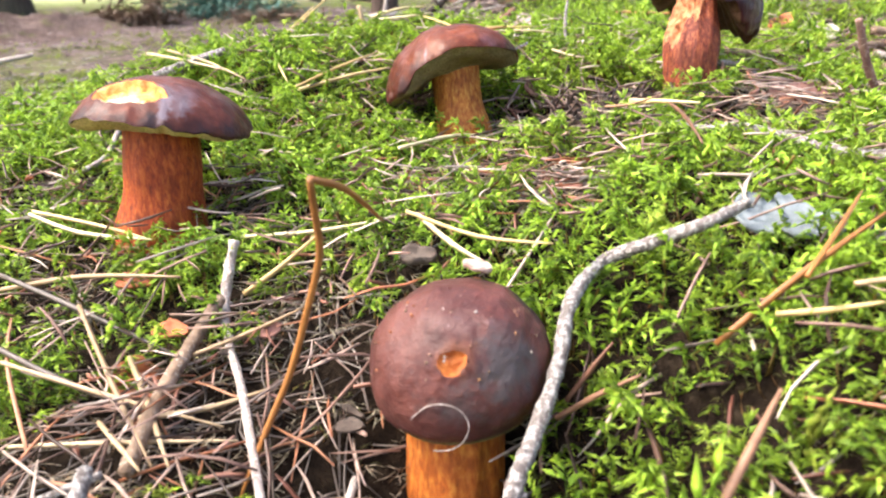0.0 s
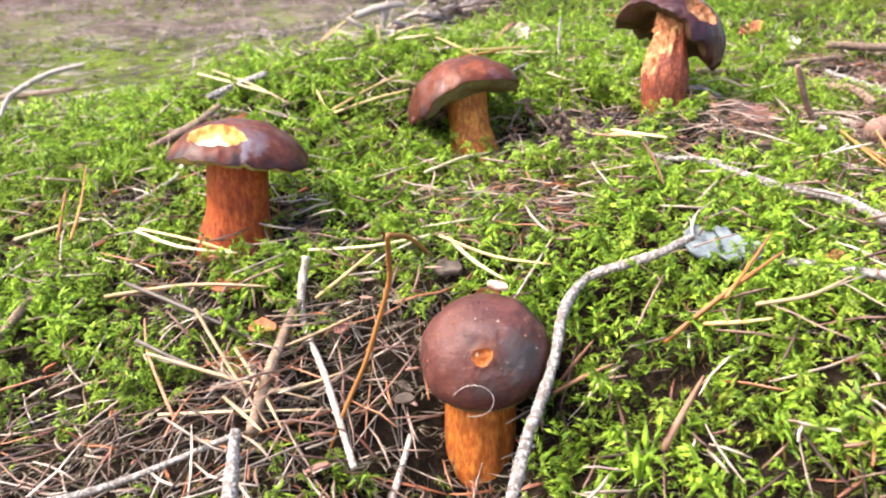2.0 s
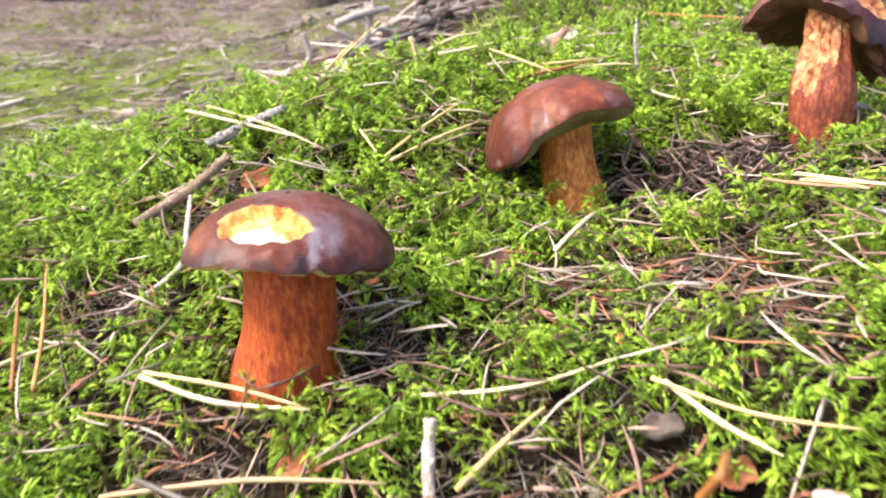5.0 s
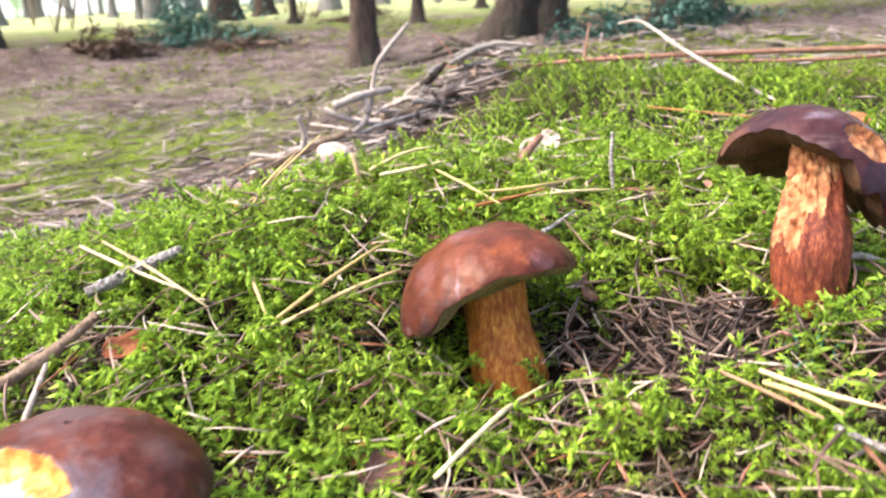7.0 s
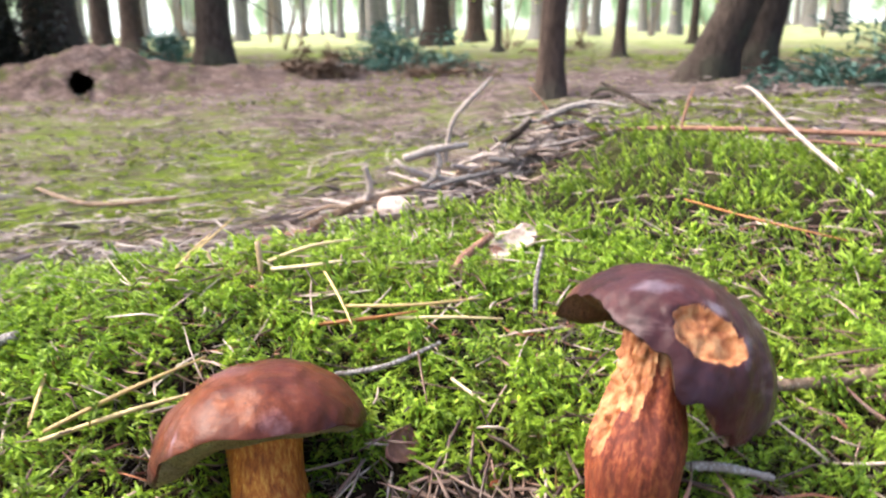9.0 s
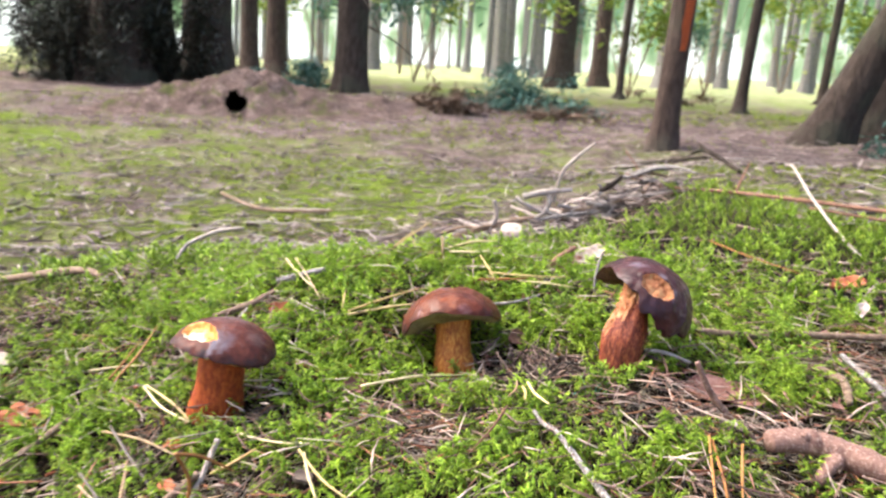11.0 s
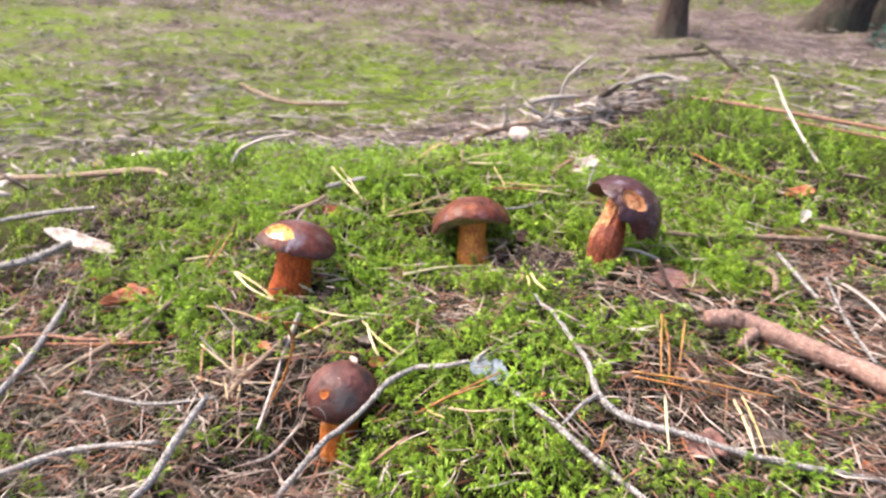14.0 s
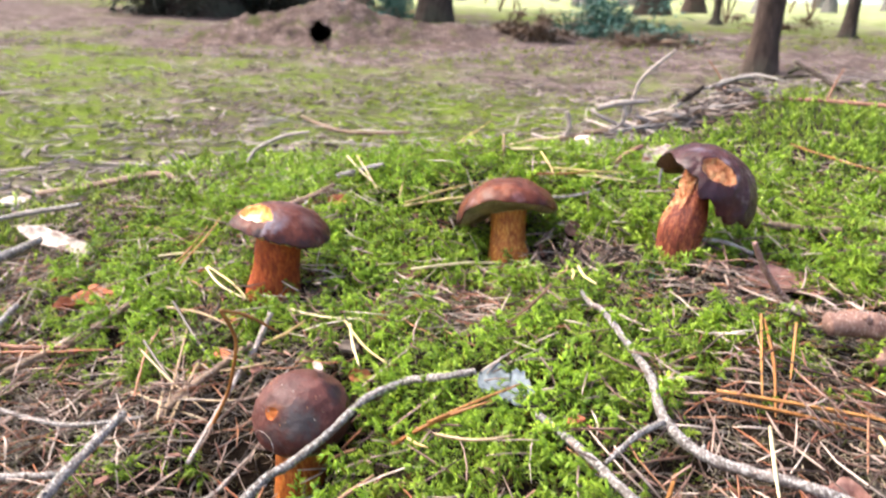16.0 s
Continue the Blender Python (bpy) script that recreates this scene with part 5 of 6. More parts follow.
needle(NEEDLE_PALE, (0.070, 0.605), (0.095, 0.632), (0.117, 0.651))
needle(NEEDLE_PALE, (0.050, 0.631), (0.057, 0.619), (0.063, 0.607))
needle(NEEDLE_PALE, (0.253, 0.555), (0.265, 0.528), (0.280, 0.522))
needle(NEEDLE_PALE, (0.252, 0.548), (0.261, 0.532), (0.265, 0.517))
needle(NEEDLE_PALE, (0.090, 0.752), (0.107, 0.769), (0.127, 0.788))
needle(NEEDLE_PALE, (0.097, 0.743), (0.115, 0.748), (0.134, 0.758))
needle(NEEDLE_PALE, (0.130, 0.741), (0.150, 0.719), (0.166, 0.696))
needle(NEEDLE_PALE, (0.153, 0.715), (0.185, 0.717), (0.215, 0.749))
needle(NEEDLE_PALE, (0.181, 0.712), (0.207, 0.717), (0.228, 0.733))
needle(NEEDLE_ORANGE, (0.144, 0.696), (0.169, 0.707), (0.191, 0.715))
needle(NEEDLE_TAN, (0.220, 0.676), (0.230, 0.671), (0.240, 0.665))
needle(NEEDLE_ORANGE, (0.304, 1.018), (0.340, 0.960), (0.407, 0.927))
needle(NEEDLE_ORANGE, (0.269, 0.348), (0.286, 0.368), (0.297, 0.387))
needle(NEEDLE_TAN, (0.278, 0.341), (0.301, 0.339), (0.314, 0.349))
needle(NEEDLE_ORANGE, (0.375, 0.450), (0.428, 0.473), (0.476, 0.476))
needle(NEEDLE_ORANGE, (0.379, 0.446), (0.415, 0.451), (0.446, 0.464))
needle(NEEDLE_ORANGE, (0.378, 0.527), (0.387, 0.491), (0.396, 0.457))
needle(NEEDLE_ORANGE, (0.380, 0.527), (0.396, 0.497), (0.404, 0.448))
needle(NEEDLE_ORANGE, (0.397, 0.526), (0.400, 0.513), (0.404, 0.481))
needle(NEEDLE_PALE, (0.448, 0.461), (0.461, 0.436), (0.473, 0.404))
needle(NEEDLE_PALE, (0.453, 0.461), (0.469, 0.434), (0.478, 0.407))
needle(NEEDLE_ORANGE, (0.377, 0.381), (0.380, 0.362), (0.383, 0.343))
needle(NEEDLE_PALE, (0.404, 0.434), (0.413, 0.402), (0.422, 0.357))
needle(NEEDLE_TAN, (-0.018, 0.426), (0.038, 0.415), (0.075, 0.406))
needle(NEEDLE_PALE, (-0.097, 0.480), (-0.080, 0.496), (-0.060, 0.509))
needle(NEEDLE_RED, (-0.166, 0.353), (-0.095, 0.366), (-0.018, 0.378))
needle(NEEDLE_TAN, (-0.105, 0.320), (-0.096, 0.356), (-0.090, 0.380))
needle(NEEDLE_RED, (0.048, 0.346), (0.019, 0.378), (0.019, 0.391))
needle(NEEDLE_TAN, (-0.051, 0.675), (-0.005, 0.635), (0.022, 0.624))
needle(NEEDLE_TAN, (-0.038, 0.674), (0.010, 0.631), (0.036, 0.613))
needle(NEEDLE_ORANGE, (-0.057, 0.470), (-0.066, 0.505), (-0.075, 0.532))
needle(NEEDLE_ORANGE, (-0.068, 0.475), (-0.080, 0.503), (-0.086, 0.525))


def chip(label, category, place, size, material, turn=0, curl=0.4, tilt=(0, 0), thick=0.0012, seed=1, name="bark_chip", nu=15, nv=9, ragged=0.07):
    """A curled flake: bark, leaf or lichen, with an uneven outline and a real thickness."""
    rnd = random.Random(seed)
    top = []
    for i in range(nu):
        u = -1 + 2 * i / (nu - 1)
        edge = max(0.0, 1 - abs(u) ** 2.6) ** 0.55 * (1 + 0.12 * math.sin(5 * u + seed) + rnd.uniform(-ragged, ragged)) + 0.03
        for j in range(nv):
            v = -1 + 2 * j / (nv - 1)
            z = curl * size[1] * v * v * edge * edge + 0.25 * curl * size[0] * u * u + 0.06 * size[1] * math.sin(7 * u + 3 * v + seed)
            top.append(Vector((u * size[0], v * edge * size[1], z)))
    n = nu * nv
    verts = top + [p - Vector((0, 0, thick)) for p in top]
    faces = []
    for i in range(nu - 1):
        for j in range(nv - 1):
            a, b, c, d = i * nv + j, (i + 1) * nv + j, (i + 1) * nv + j + 1, i * nv + j + 1
            faces += [(a, b, c, d), (a + n, d + n, c + n, b + n)]
    ring = [j for j in range(nv)] + [i * nv + nv - 1 for i in range(1, nu)] + [(nu - 1) * nv + j for j in range(nv - 2, -1, -1)] + [i * nv for i in range(nu - 2, 0, -1)]
    for k in range(len(ring)):
        a, b = ring[k], ring[(k + 1) % len(ring)]
        faces.append((a, b, b + n, a + n))
    p = Vector(place) if len(place) == 3 else at_ground(place[0], place[1], 0.010)
    m = pose(p.x, p.y, p.z, tilt[0], tilt[1], turn)
    ob = mesh_object(name, [m @ q for q in verts], faces, material)
    return tagged(ob, label, category)


def flake_material(name, a, b, c):
    m = Mat(name, 0.75, 0.25)
    m.color(m.ramp(m.noise(130, 4, 0.65), (0.3, a), (0.5, b), (0.72, c)))
    m.bump(m.noise(260, 4, 0.65), 0.7, 0.0015)
    return m.m


FLAKE_WHITE = flake_material("bleached_flake", (0.20, 0.135, 0.11), (0.41, 0.33, 0.285), (0.58, 0.51, 0.465))
FLAKE_CREAM = flake_material("cream_cap", (0.28, 0.16, 0.125), (0.46, 0.35, 0.30), (0.64, 0.55, 0.50))
FLAKE_RED = flake_material("rusty_flake", (0.16, 0.045, 0.02), (0.34, 0.11, 0.05), (0.48, 0.20, 0.09))
FLAKE_PINK = flake_material("pinkish_bark", (0.14, 0.06, 0.045), (0.27, 0.13, 0.10), (0.40, 0.23, 0.19))


def lichen_material():
    m = Mat("grey_lichen", 0.95, 0.05)
    m.color(m.ramp(m.noise(170, 4, 0.6), (0.3, (0.10, 0.115, 0.122)), (0.7, (0.25, 0.275, 0.29))))
    m.bump(m.noise(260, 4, 0.65), 0.25, 0.0008)
    return m.m


FLAKE_LICHEN = lichen_material()
FLAKE_DARK = flake_material("dark_bark_flake", (0.03, 0.02, 0.015), (0.07, 0.05, 0.04), (0.13, 0.10, 0.08))
TEAL = flake_material("teal_blade", (0.05, 0.20, 0.13), (0.10, 0.32, 0.22), (0.22, 0.46, 0.34))

chip("curled whitish piece of bark lying on moss", "bark", (-0.266, 0.490, 0.260), (0.050, 0.0085), FLAKE_WHITE, 10, 0.35, (38, 6), 0.002, 3)
for k, (x, y, s, turn, mat) in enumerate(((-0.131, 0.436, 0.024, 20, FLAKE_RED), (-0.108, 0.444, 0.018, -30, FLAKE_RED), (-0.142, 0.424, 0.015, 70, FLAKE_RED))):
    chip("crumpled rusty-brown dead leaf on moss", "leaf", (x, y, float(ground_z(x, y)) + 0.004), (s, s * 0.5), mat, turn, 0.8, (15, 10 * k - 8), 0.0008, 20 + k, "dead_leaf")
chip("grey-white ragged lichen flake in green moss", "lichen", (0.2795, 0.4045, 0.3090), (0.0150, 0.0085), FLAKE_LICHEN, 4, 0.15, (26, 6), 0.0016, 5, "lichen_flake", ragged=0.3)
chip("grey-white lichen flake beside a larger flake", "lichen", (0.292, 0.3995, 0.3070), (0.0075, 0.0055), FLAKE_LICHEN, -20, 0.2, (22, -10), 0.0016, 6, "lichen_flake", ragged=0.3)
chip("pinkish-brown bark scale half covered by needles", "bark", (0.062, 0.388, 0.253), (0.010, 0.008), FLAKE_RED, 10, 0.5, (50, 0), 0.002, 7)
chip("rusty bark crumb in moss", "bark", (0.072, 0.399), (0.007, 0.004), FLAKE_RED, 0, 0.5, (20, 0), 0.001, 8)
chip("orange-red bark scale on needle litter", "bark", (0.045, 0.432), (0.008, 0.005), FLAKE_RED, 20, 0.5, (20, 0), 0.001, 9)
chip("pale curled bark scrap standing in moss", "bark", (0.198, 0.884, 0.356), (0.018, 0.009), FLAKE_WHITE, 15, 0.3, (50, -28), 0.0015, 10)
chip("brown side of a curled bark scrap in moss", "bark", (0.183, 0.878, 0.346), (0.011, 0.006), FLAKE_PINK, 20, 0.4, (60, -20), 0.0015, 11)
chip("reddish bark piece lying in moss", "bark", (0.452, 0.945, 0.354), (0.018, 0.007), FLAKE_RED, 25, 0.5, (30, -10), 0.004, 12)
chip("whitish bent bark scrap in moss", "bark", (0.463, 0.858, 0.348), (0.011, 0.005), FLAKE_WHITE, 70, 0.6, (20, -30), 0.002, 13)
chip("pinkish bark scale on the moss", "bark", (0.118, 0.545), (0.012, 0.007), FLAKE_PINK, 60, 0.5, (30, 0), 0.0015, 14)
chip("brown bark scale in moss", "bark", (0.205, 0.655), (0.011, 0.006), FLAKE_PINK, 80, 0.4, (60, 0), 0.0015, 15)
# added dark flake that stands for the shade of a hollow in the litter
chip("dark flake standing for a hollow behind the round mushroom", "bark", (0.159, 0.424), (0.007, 0.004), FLAKE_DARK, 10, 0.6, (20, 0), 0.003, 16)
chip("rusty scale by the round mushroom", "bark", (0.178, 0.412), (0.007, 0.004), FLAKE_RED, 30, 0.6, (50, 0), 0.001, 17)
chip("dark curled flake with a white edge in litter", "bark", (0.388, 0.574), (0.010, 0.006), FLAKE_DARK, -30, 0.6, (10, 0), 0.002, 18)
chip("small white chip on dark litter", "bark", (0.386, 0.577, 0.325), (0.0045, 0.0026), FLAKE_WHITE, -35, 0.3, (20, 0), 0.001, 19)
chip("brown dead leaf on litter by the torn mushroom", "leaf", (0.375, 0.64), (0.030, 0.016), FLAKE_PINK, 10, 0.4, (12, 0), 0.0008, 23, "dead_leaf")
chip("brown dead leaf on litter", "leaf", (0.44, 0.40), (0.016, 0.010), FLAKE_PINK, 50, 0.5, (20, 0), 0.0008, 24, "dead_leaf")
chip("slate-dark bark scale on litter", "bark", (0.477, 0.43), (0.016, 0.009), FLAKE_DARK, 10, 0.3, (15, 0), 0.003, 25)
chip("pale wood chip stuck on a mushroom cap", "wood chip", (0.183, 0.3685, 0.3040), (0.0048, 0.0022), FLAKE_CREAM, -25, 0.2, (8, 6), 0.0016, 26, "wood_chip")


def fallen_cap():
    """A pale overturned cap lodged in the brushwood."""
    v = []
    for i in range(14):
        a = radians(3 + 150 * i / 13)
        for j in range(26):
            w = 2 * math.pi * j / 26
            r = math.sin(a) ** 0.85 * 0.019 * (1 + 0.10 * math.sin(2 * w + 1) + 0.05 * math.sin(5 * w))
            p = Vector((math.cos(w) * r, math.sin(w) * r, math.cos(a) * 0.010))
            v.append(p * (1 + 0.06 * noise.noise(p * 90)))
    f = grid_faces(14, 26)
    f += [tuple(range(26)), tuple(13 * 26 + 25 - j for j in range(26))]
    ob = mesh_object("fallen_cap", [pose(-0.030, 1.240, 0.300, 24, 12, 0) @ p for p in v], f, FLAKE_CREAM)
    return tagged(ob, "whitish cap of a fallen mushroom lodged in brushwood", "mushroom cap")


fallen_cap()
chip("pinkish pebble-like bark on the moss slope", "bark", (-0.80, 0.74), (0.022, 0.016), FLAKE_WHITE, 30, -0.5, (10, 0), 0.008, 28)
chip("pinkish bark on the moss slope", "bark", (-0.75, 0.93), (0.026, 0.012), FLAKE_PINK, 10, 0.5, (15, 0), 0.003, 29)
chip("brown-red dry leaf in moss by the crest", "leaf", (0.005, 0.598), (0.011, 0.006), FLAKE_RED, 40, 0.6, (30, 0), 0.0008, 30, "dead_leaf")
rnd = random.Random(44)
for k in range(120):
    while True:
        x, y = rnd.uniform(-0.25, 0.58), rnd.uniform(0.27, 0.95)
        if float(bareness(np.array(x), np.array(y))) > rnd.uniform(-0.5, 0.5) and min(math.hypot(x - c[0], y - c[1]) - c[2] for c in STEMS_CLEAR) > 0.012:
            break
    s = rnd.uniform(0.002, 0.0055)
    chip("small bark scale lying in needle litter", "bark", (x, y), (s, s * rnd.uniform(0.25, 0.6)), rnd.choice((FLAKE_PINK, FLAKE_RED, FLAKE_DARK, FLAKE_RED, FLAKE_PINK)), rnd.uniform(0, 180), 0.5,
         (rnd.uniform(-30, 40), rnd.uniform(-25, 25)), 0.001, 50 + k, nu=7, nv=5)

# a hair stuck to the round cap
hair = sweep([(0.1660, 0.3372, 0.2700), (0.1670, 0.3364, 0.2716), (0.1709, 0.3350, 0.2754), (0.1758, 0.3342, 0.2764), (0.1799, 0.3341, 0.2744), (0.1818, 0.3346, 0.2702),
              (0.1806, 0.3356, 0.2652), (0.1768, 0.3374, 0.2610), (0.1716, 0.3394, 0.2592)], [0.00020] * 9, 5, 0, 1)
tagged(mesh_object("hair", *hair, TWIG_PALE), "thin pale curled hair on a mushroom cap", "hair")

# teal-green plant blades by the torn mushroom
blades = thing("grass_tuft", "small tuft of teal-green blades beside a mushroom", "grass", pose(0.288, 0.592, 0.310))
for k in range(9):
    rnd = random.Random(300 + k)
    a = rnd.uniform(0, 6.28)
    ln = rnd.uniform(0.010, 0.024)
    d = Vector((math.cos(a) * 0.7, math.sin(a) * 0.7, rnd.uniform(0.3, 1.3))).normalized()
    v, f = sweep([(0.006 * math.cos(a), 0.006 * math.sin(a), 0), d * ln * 0.6 + Vector((0, 0, 0.003)), d * ln], [0.0007, 0.0006, 0.0002], 5)
    part("blade", v, f, TEAL, blades)


def litter(name, material, xy, length, radius, seed, label, lift=(0.0, 0.008), pitch=0.12):
    """Countless needles or sticks as one mesh."""
    r = np.random.RandomState(seed)
    n = len(xy)
    k, s = 4, 3
    yaw = r.uniform(0, 2 * np.pi, n)
    ln = r.uniform(length[0], length[1], n)
    bend = r.normal(0, 0.045, n) * ln
    t = np.linspace(-0.5, 0.5, k)
    along = t[None] * ln[:, None]
    side = bend[:, None] * (1 - 4 * t[None] ** 2)
    X = xy[:, 0][:, None] + along * np.cos(yaw)[:, None] - side * np.sin(yaw)[:, None]
    Y = xy[:, 1][:, None] + along * np.sin(yaw)[:, None] + side * np.cos(yaw)[:, None]
    Zg = ground_z(X, Y)
    line = Zg.mean(1, keepdims=True) * 0.6 + Zg * 0.4
    Z = line + r.uniform(lift[0], lift[1], n)[:, None] + along * r.normal(0, pitch, n)[:, None]
    Z = np.maximum(Z, Zg + 0.0003)
    rad = r.uniform(radius[0], radius[1], n)
    shape = np.array([0.7, 1.0, 1.0, 0.45])
    ca, sa = -np.sin(yaw), np.cos(yaw)
    V = np.zeros((n, k, s, 3))
    for j in range(s):
        a = 2 * np.pi * j / s
        rr = rad[:, None] * shape[None]
        V[:, :, j, 0] = X + rr * math.cos(a) * ca[:, None]
        V[:, :, j, 1] = Y + rr * math.cos(a) * sa[:, None]
        V[:, :, j, 2] = Z + rr * math.sin(a)
    F = []
    for i in range(k - 1):
        for j in range(s):
            q = (j + 1) % s
            F += [(i * s + j, i * s + q, (i + 1) * s + q), (i * s + j, (i + 1) * s + q, (i + 1) * s + j)]
    F += [(2, 1, 0), ((k - 1) * s, (k - 1) * s + 1, (k - 1) * s + 2)]
    F = np.array(F)
    faces = (F[None] + (np.arange(n) * k * s)[:, None, None]).reshape(-1, 3)
    ob = tri_mesh(name, V.reshape(-1, 3), faces, material)
    return tagged(ob, label, "litter", kind="stuff")


def spread_litter():
    r = np.random.RandomState(97)
    nest = np.array([0.238, 0.612]) + r.normal(0, 0.014, (420, 2))
    litter("needle_litter", NEST, nest, (0.010, 0.028), (0.0006, 0.0013), 7, "tangle of short grey-brown needle stumps", (0.001, 0.020), 0.5)
    litter("needle_litter", NEEDLE_GREY, spots(18000, -0.35, 0.75, 0.15, 0.98, 91, 0.34, 0.15), (0.008, 0.034), (0.0003, 0.0006), 1, "grey-brown matted needle litter on the soil", (0, 0.004), 0.1)
    litter("needle_litter", NEEDLE, spots(6200, -0.35, 0.75, 0.15, 0.98, 92, 0.44, 0.15), (0.012, 0.050), (0.0003, 0.0007), 2, "tan and brown dry needle litter", (0.002, 0.012), 0.18)
    litter("needle_litter", NEEDLE_RED, spots(2600, -0.35, 0.75, 0.15, 0.98, 93, 0.36, 0.2), (0.012, 0.045), (0.0004, 0.0008), 3, "reddish dry needle litter", (0.003, 0.012), 0.15)
    litter("needle_litter", NEEDLE, spots(4200, -0.35, 0.75, 0.15, 1.0, 94, -0.6), (0.008, 0.038), (0.0004, 0.0008), 4, "dry needles scattered over moss", (0.010, 0.022), 0.25)
    litter("bark_litter", FLAKE_LITTER, spots(3600, -0.35, 0.75, 0.2, 1.0, 98, -0.1), (0.004, 0.013), (0.0004, 0.0010), 10, "reddish and pinkish bark crumbs between moss and needles", (0.002, 0.015), 0.5)
    around = spots(9000, -1.0, 1.3, 0.0, 1.9, 95, 0.25)
    around = around[(around[:, 0] < NEAR[0]) | (around[:, 0] > NEAR[1]) | (around[:, 1] > NEAR[3])]
    litter("needle_litter", NEEDLE, around, (0.03, 0.07), (0.0007, 0.0013), 5, "dry needle litter around the bank", (0.002, 0.014), 0.12)
    r = np.random.RandomState(96)
    n = 4500
    d = 1.7 + 7.5 * r.uniform(0, 1, n) ** 1.4
    a = r.uniform(-1.15, 0.62, n)
    xy = np.stack([0.3 + d * np.sin(a), d * np.cos(a)], 1)
    k = r.uniform(0, 1, 420)
    heap = np.stack([-0.17 + 0.34 * k, 1.20 + 0.24 * k], 1) + r.normal(0, 0.030, (420, 2))
    litter("brushwood_litter", STICKS, heap, (0.03, 0.11), (0.0009, 0.0026), 8, "pinkish-grey broken brushwood under a heap of sticks", (0.0, 0.028), 0.25)
    k = r.uniform(0, 1, 260)
    band = np.stack([-0.75 + 0.52 * k, 1.20 + 0.42 * k], 1) + r.normal(0, 0.075, (260, 2))
    litter("brushwood_litter", STICKS, band, (0.04, 0.15), (0.0009, 0.0028), 9, "grey-brown fallen brushwood behind the bank", (0.0, 0.03), 0.15)
    n = 5200
    d = 0.9 + 7.9 * r.uniform(0, 1, n) ** 1.6
    a = r.uniform(-1.15, 0.62, n)
    flecks = np.stack([0.3 + d * np.sin(a), d * np.cos(a)], 1)
    litter("bark_litter", FLECKS, flecks[np.hypot(flecks[:, 0] - 0.3, flecks[:, 1] - 0.6) + 0.3 * wave(flecks[:, 0], flecks[:, 1], 4, 76) > 1.05], (0.012, 0.05), (0.002, 0.0055), 11, "pale and brown bark scraps on the forest floor", (0.004, 0.02), 0.3)
    litter("needle_litter", STICKS, xy, (0.03, 0.15), (0.0010, 0.0024), 6, "grey-brown sticks and litter on the forest floor", (0.005, 0.03), 0.08)


spread_litter()

# ---- forest ----


def trunk_mesh(r, h, lean=(0, 0), flare=1.6, sides=18, seed=0, rows=22):
    verts = []
    rnd = random.Random(seed)
    ph = [rnd.uniform(0, 6.28) for _ in range(3)]
    for i in range(rows):
        t = i / (rows - 1)
        z = -0.25 + (h + 0.25) * t ** 1.7
        q = max(z, 0) / h
        rr = r * (1 - 0.55 * q) * (1 + (flare - 1) * math.exp(-max(z, -0.1) / (r * 1.1)))
        for j in range(sides):
            a = 2 * math.pi * j / sides
            f = 1 + (0.10 * math.sin(3 * a + ph[0]) + 0.06 * math.sin(5 * a + ph[1])) * math.exp(-max(z, 0) / (r * 2.5)) + 0.03 * noise.noise(Vector((math.cos(a) * 2, math.sin(a) * 2, z * 3 + seed)))
            verts.append((math.cos(a) * rr * f + lean[0] * z, math.sin(a) * rr * f + lean[1] * z, z))
    faces = grid_faces(rows, sides)
    faces.append(tuple((rows - 1) * sides + j for j in range(sides)))
    return verts, faces


def tree(x, y, r, h, lean, material, label, seed=0, snags=0, crown=False, flare=1.6):
    t = thing("tree", label, "tree", pose(x, y, float(height(x, y))), "forest trees")
    part("trunk", *trunk_mesh(r, h, lean, flare, seed=seed), material, t)
    rnd = random.Random(seed + 100)
    for _ in range(snags):
        z = rnd.uniform(0.4, 2.6)
        a = rnd.uniform(0, 6.28)
        ln = rnd.uniform(0.4, 1.3)
        p = Vector((lean[0] * z, lean[1] * z, z))
        d = Vector((math.cos(a), math.sin(a), rnd.uniform(-0.5, 0.1)))
        v, f = sweep([p, p + d * ln * 0.5, p + d * ln + Vector((0, 0, -0.15 * ln))], [0.016, 0.01, 0.003], 5, 0.1, seed)
        part("dead_branch", v, f, material, t)
    return t


def bark_patch(owner, r, z0, z1, a0, a1, lean, material):
    """A flaked-off strip of bark, a little proud of the trunk."""
    rows, cols = 12, 6
    v = []
    for i in range(rows):
        z = z0 + (z1 - z0) * i / (rows - 1)
        w = math.sin(math.pi * (0.12 + 0.8 * i / (rows - 1))) ** 0.5
        for j in range(cols):
            a = (a0 + a1) / 2 + (a1 - a0) / 2 * w * (-1 + 2 * j / (cols - 1)) + 0.05 * math.sin(i * 2.3)
            v.append((math.cos(a) * r + lean[0] * z, math.sin(a) * r + lean[1] * z, z))
    return part("bark_patch", v, grid_faces(rows, cols, False), material, owner, "orange bare patch of bark")


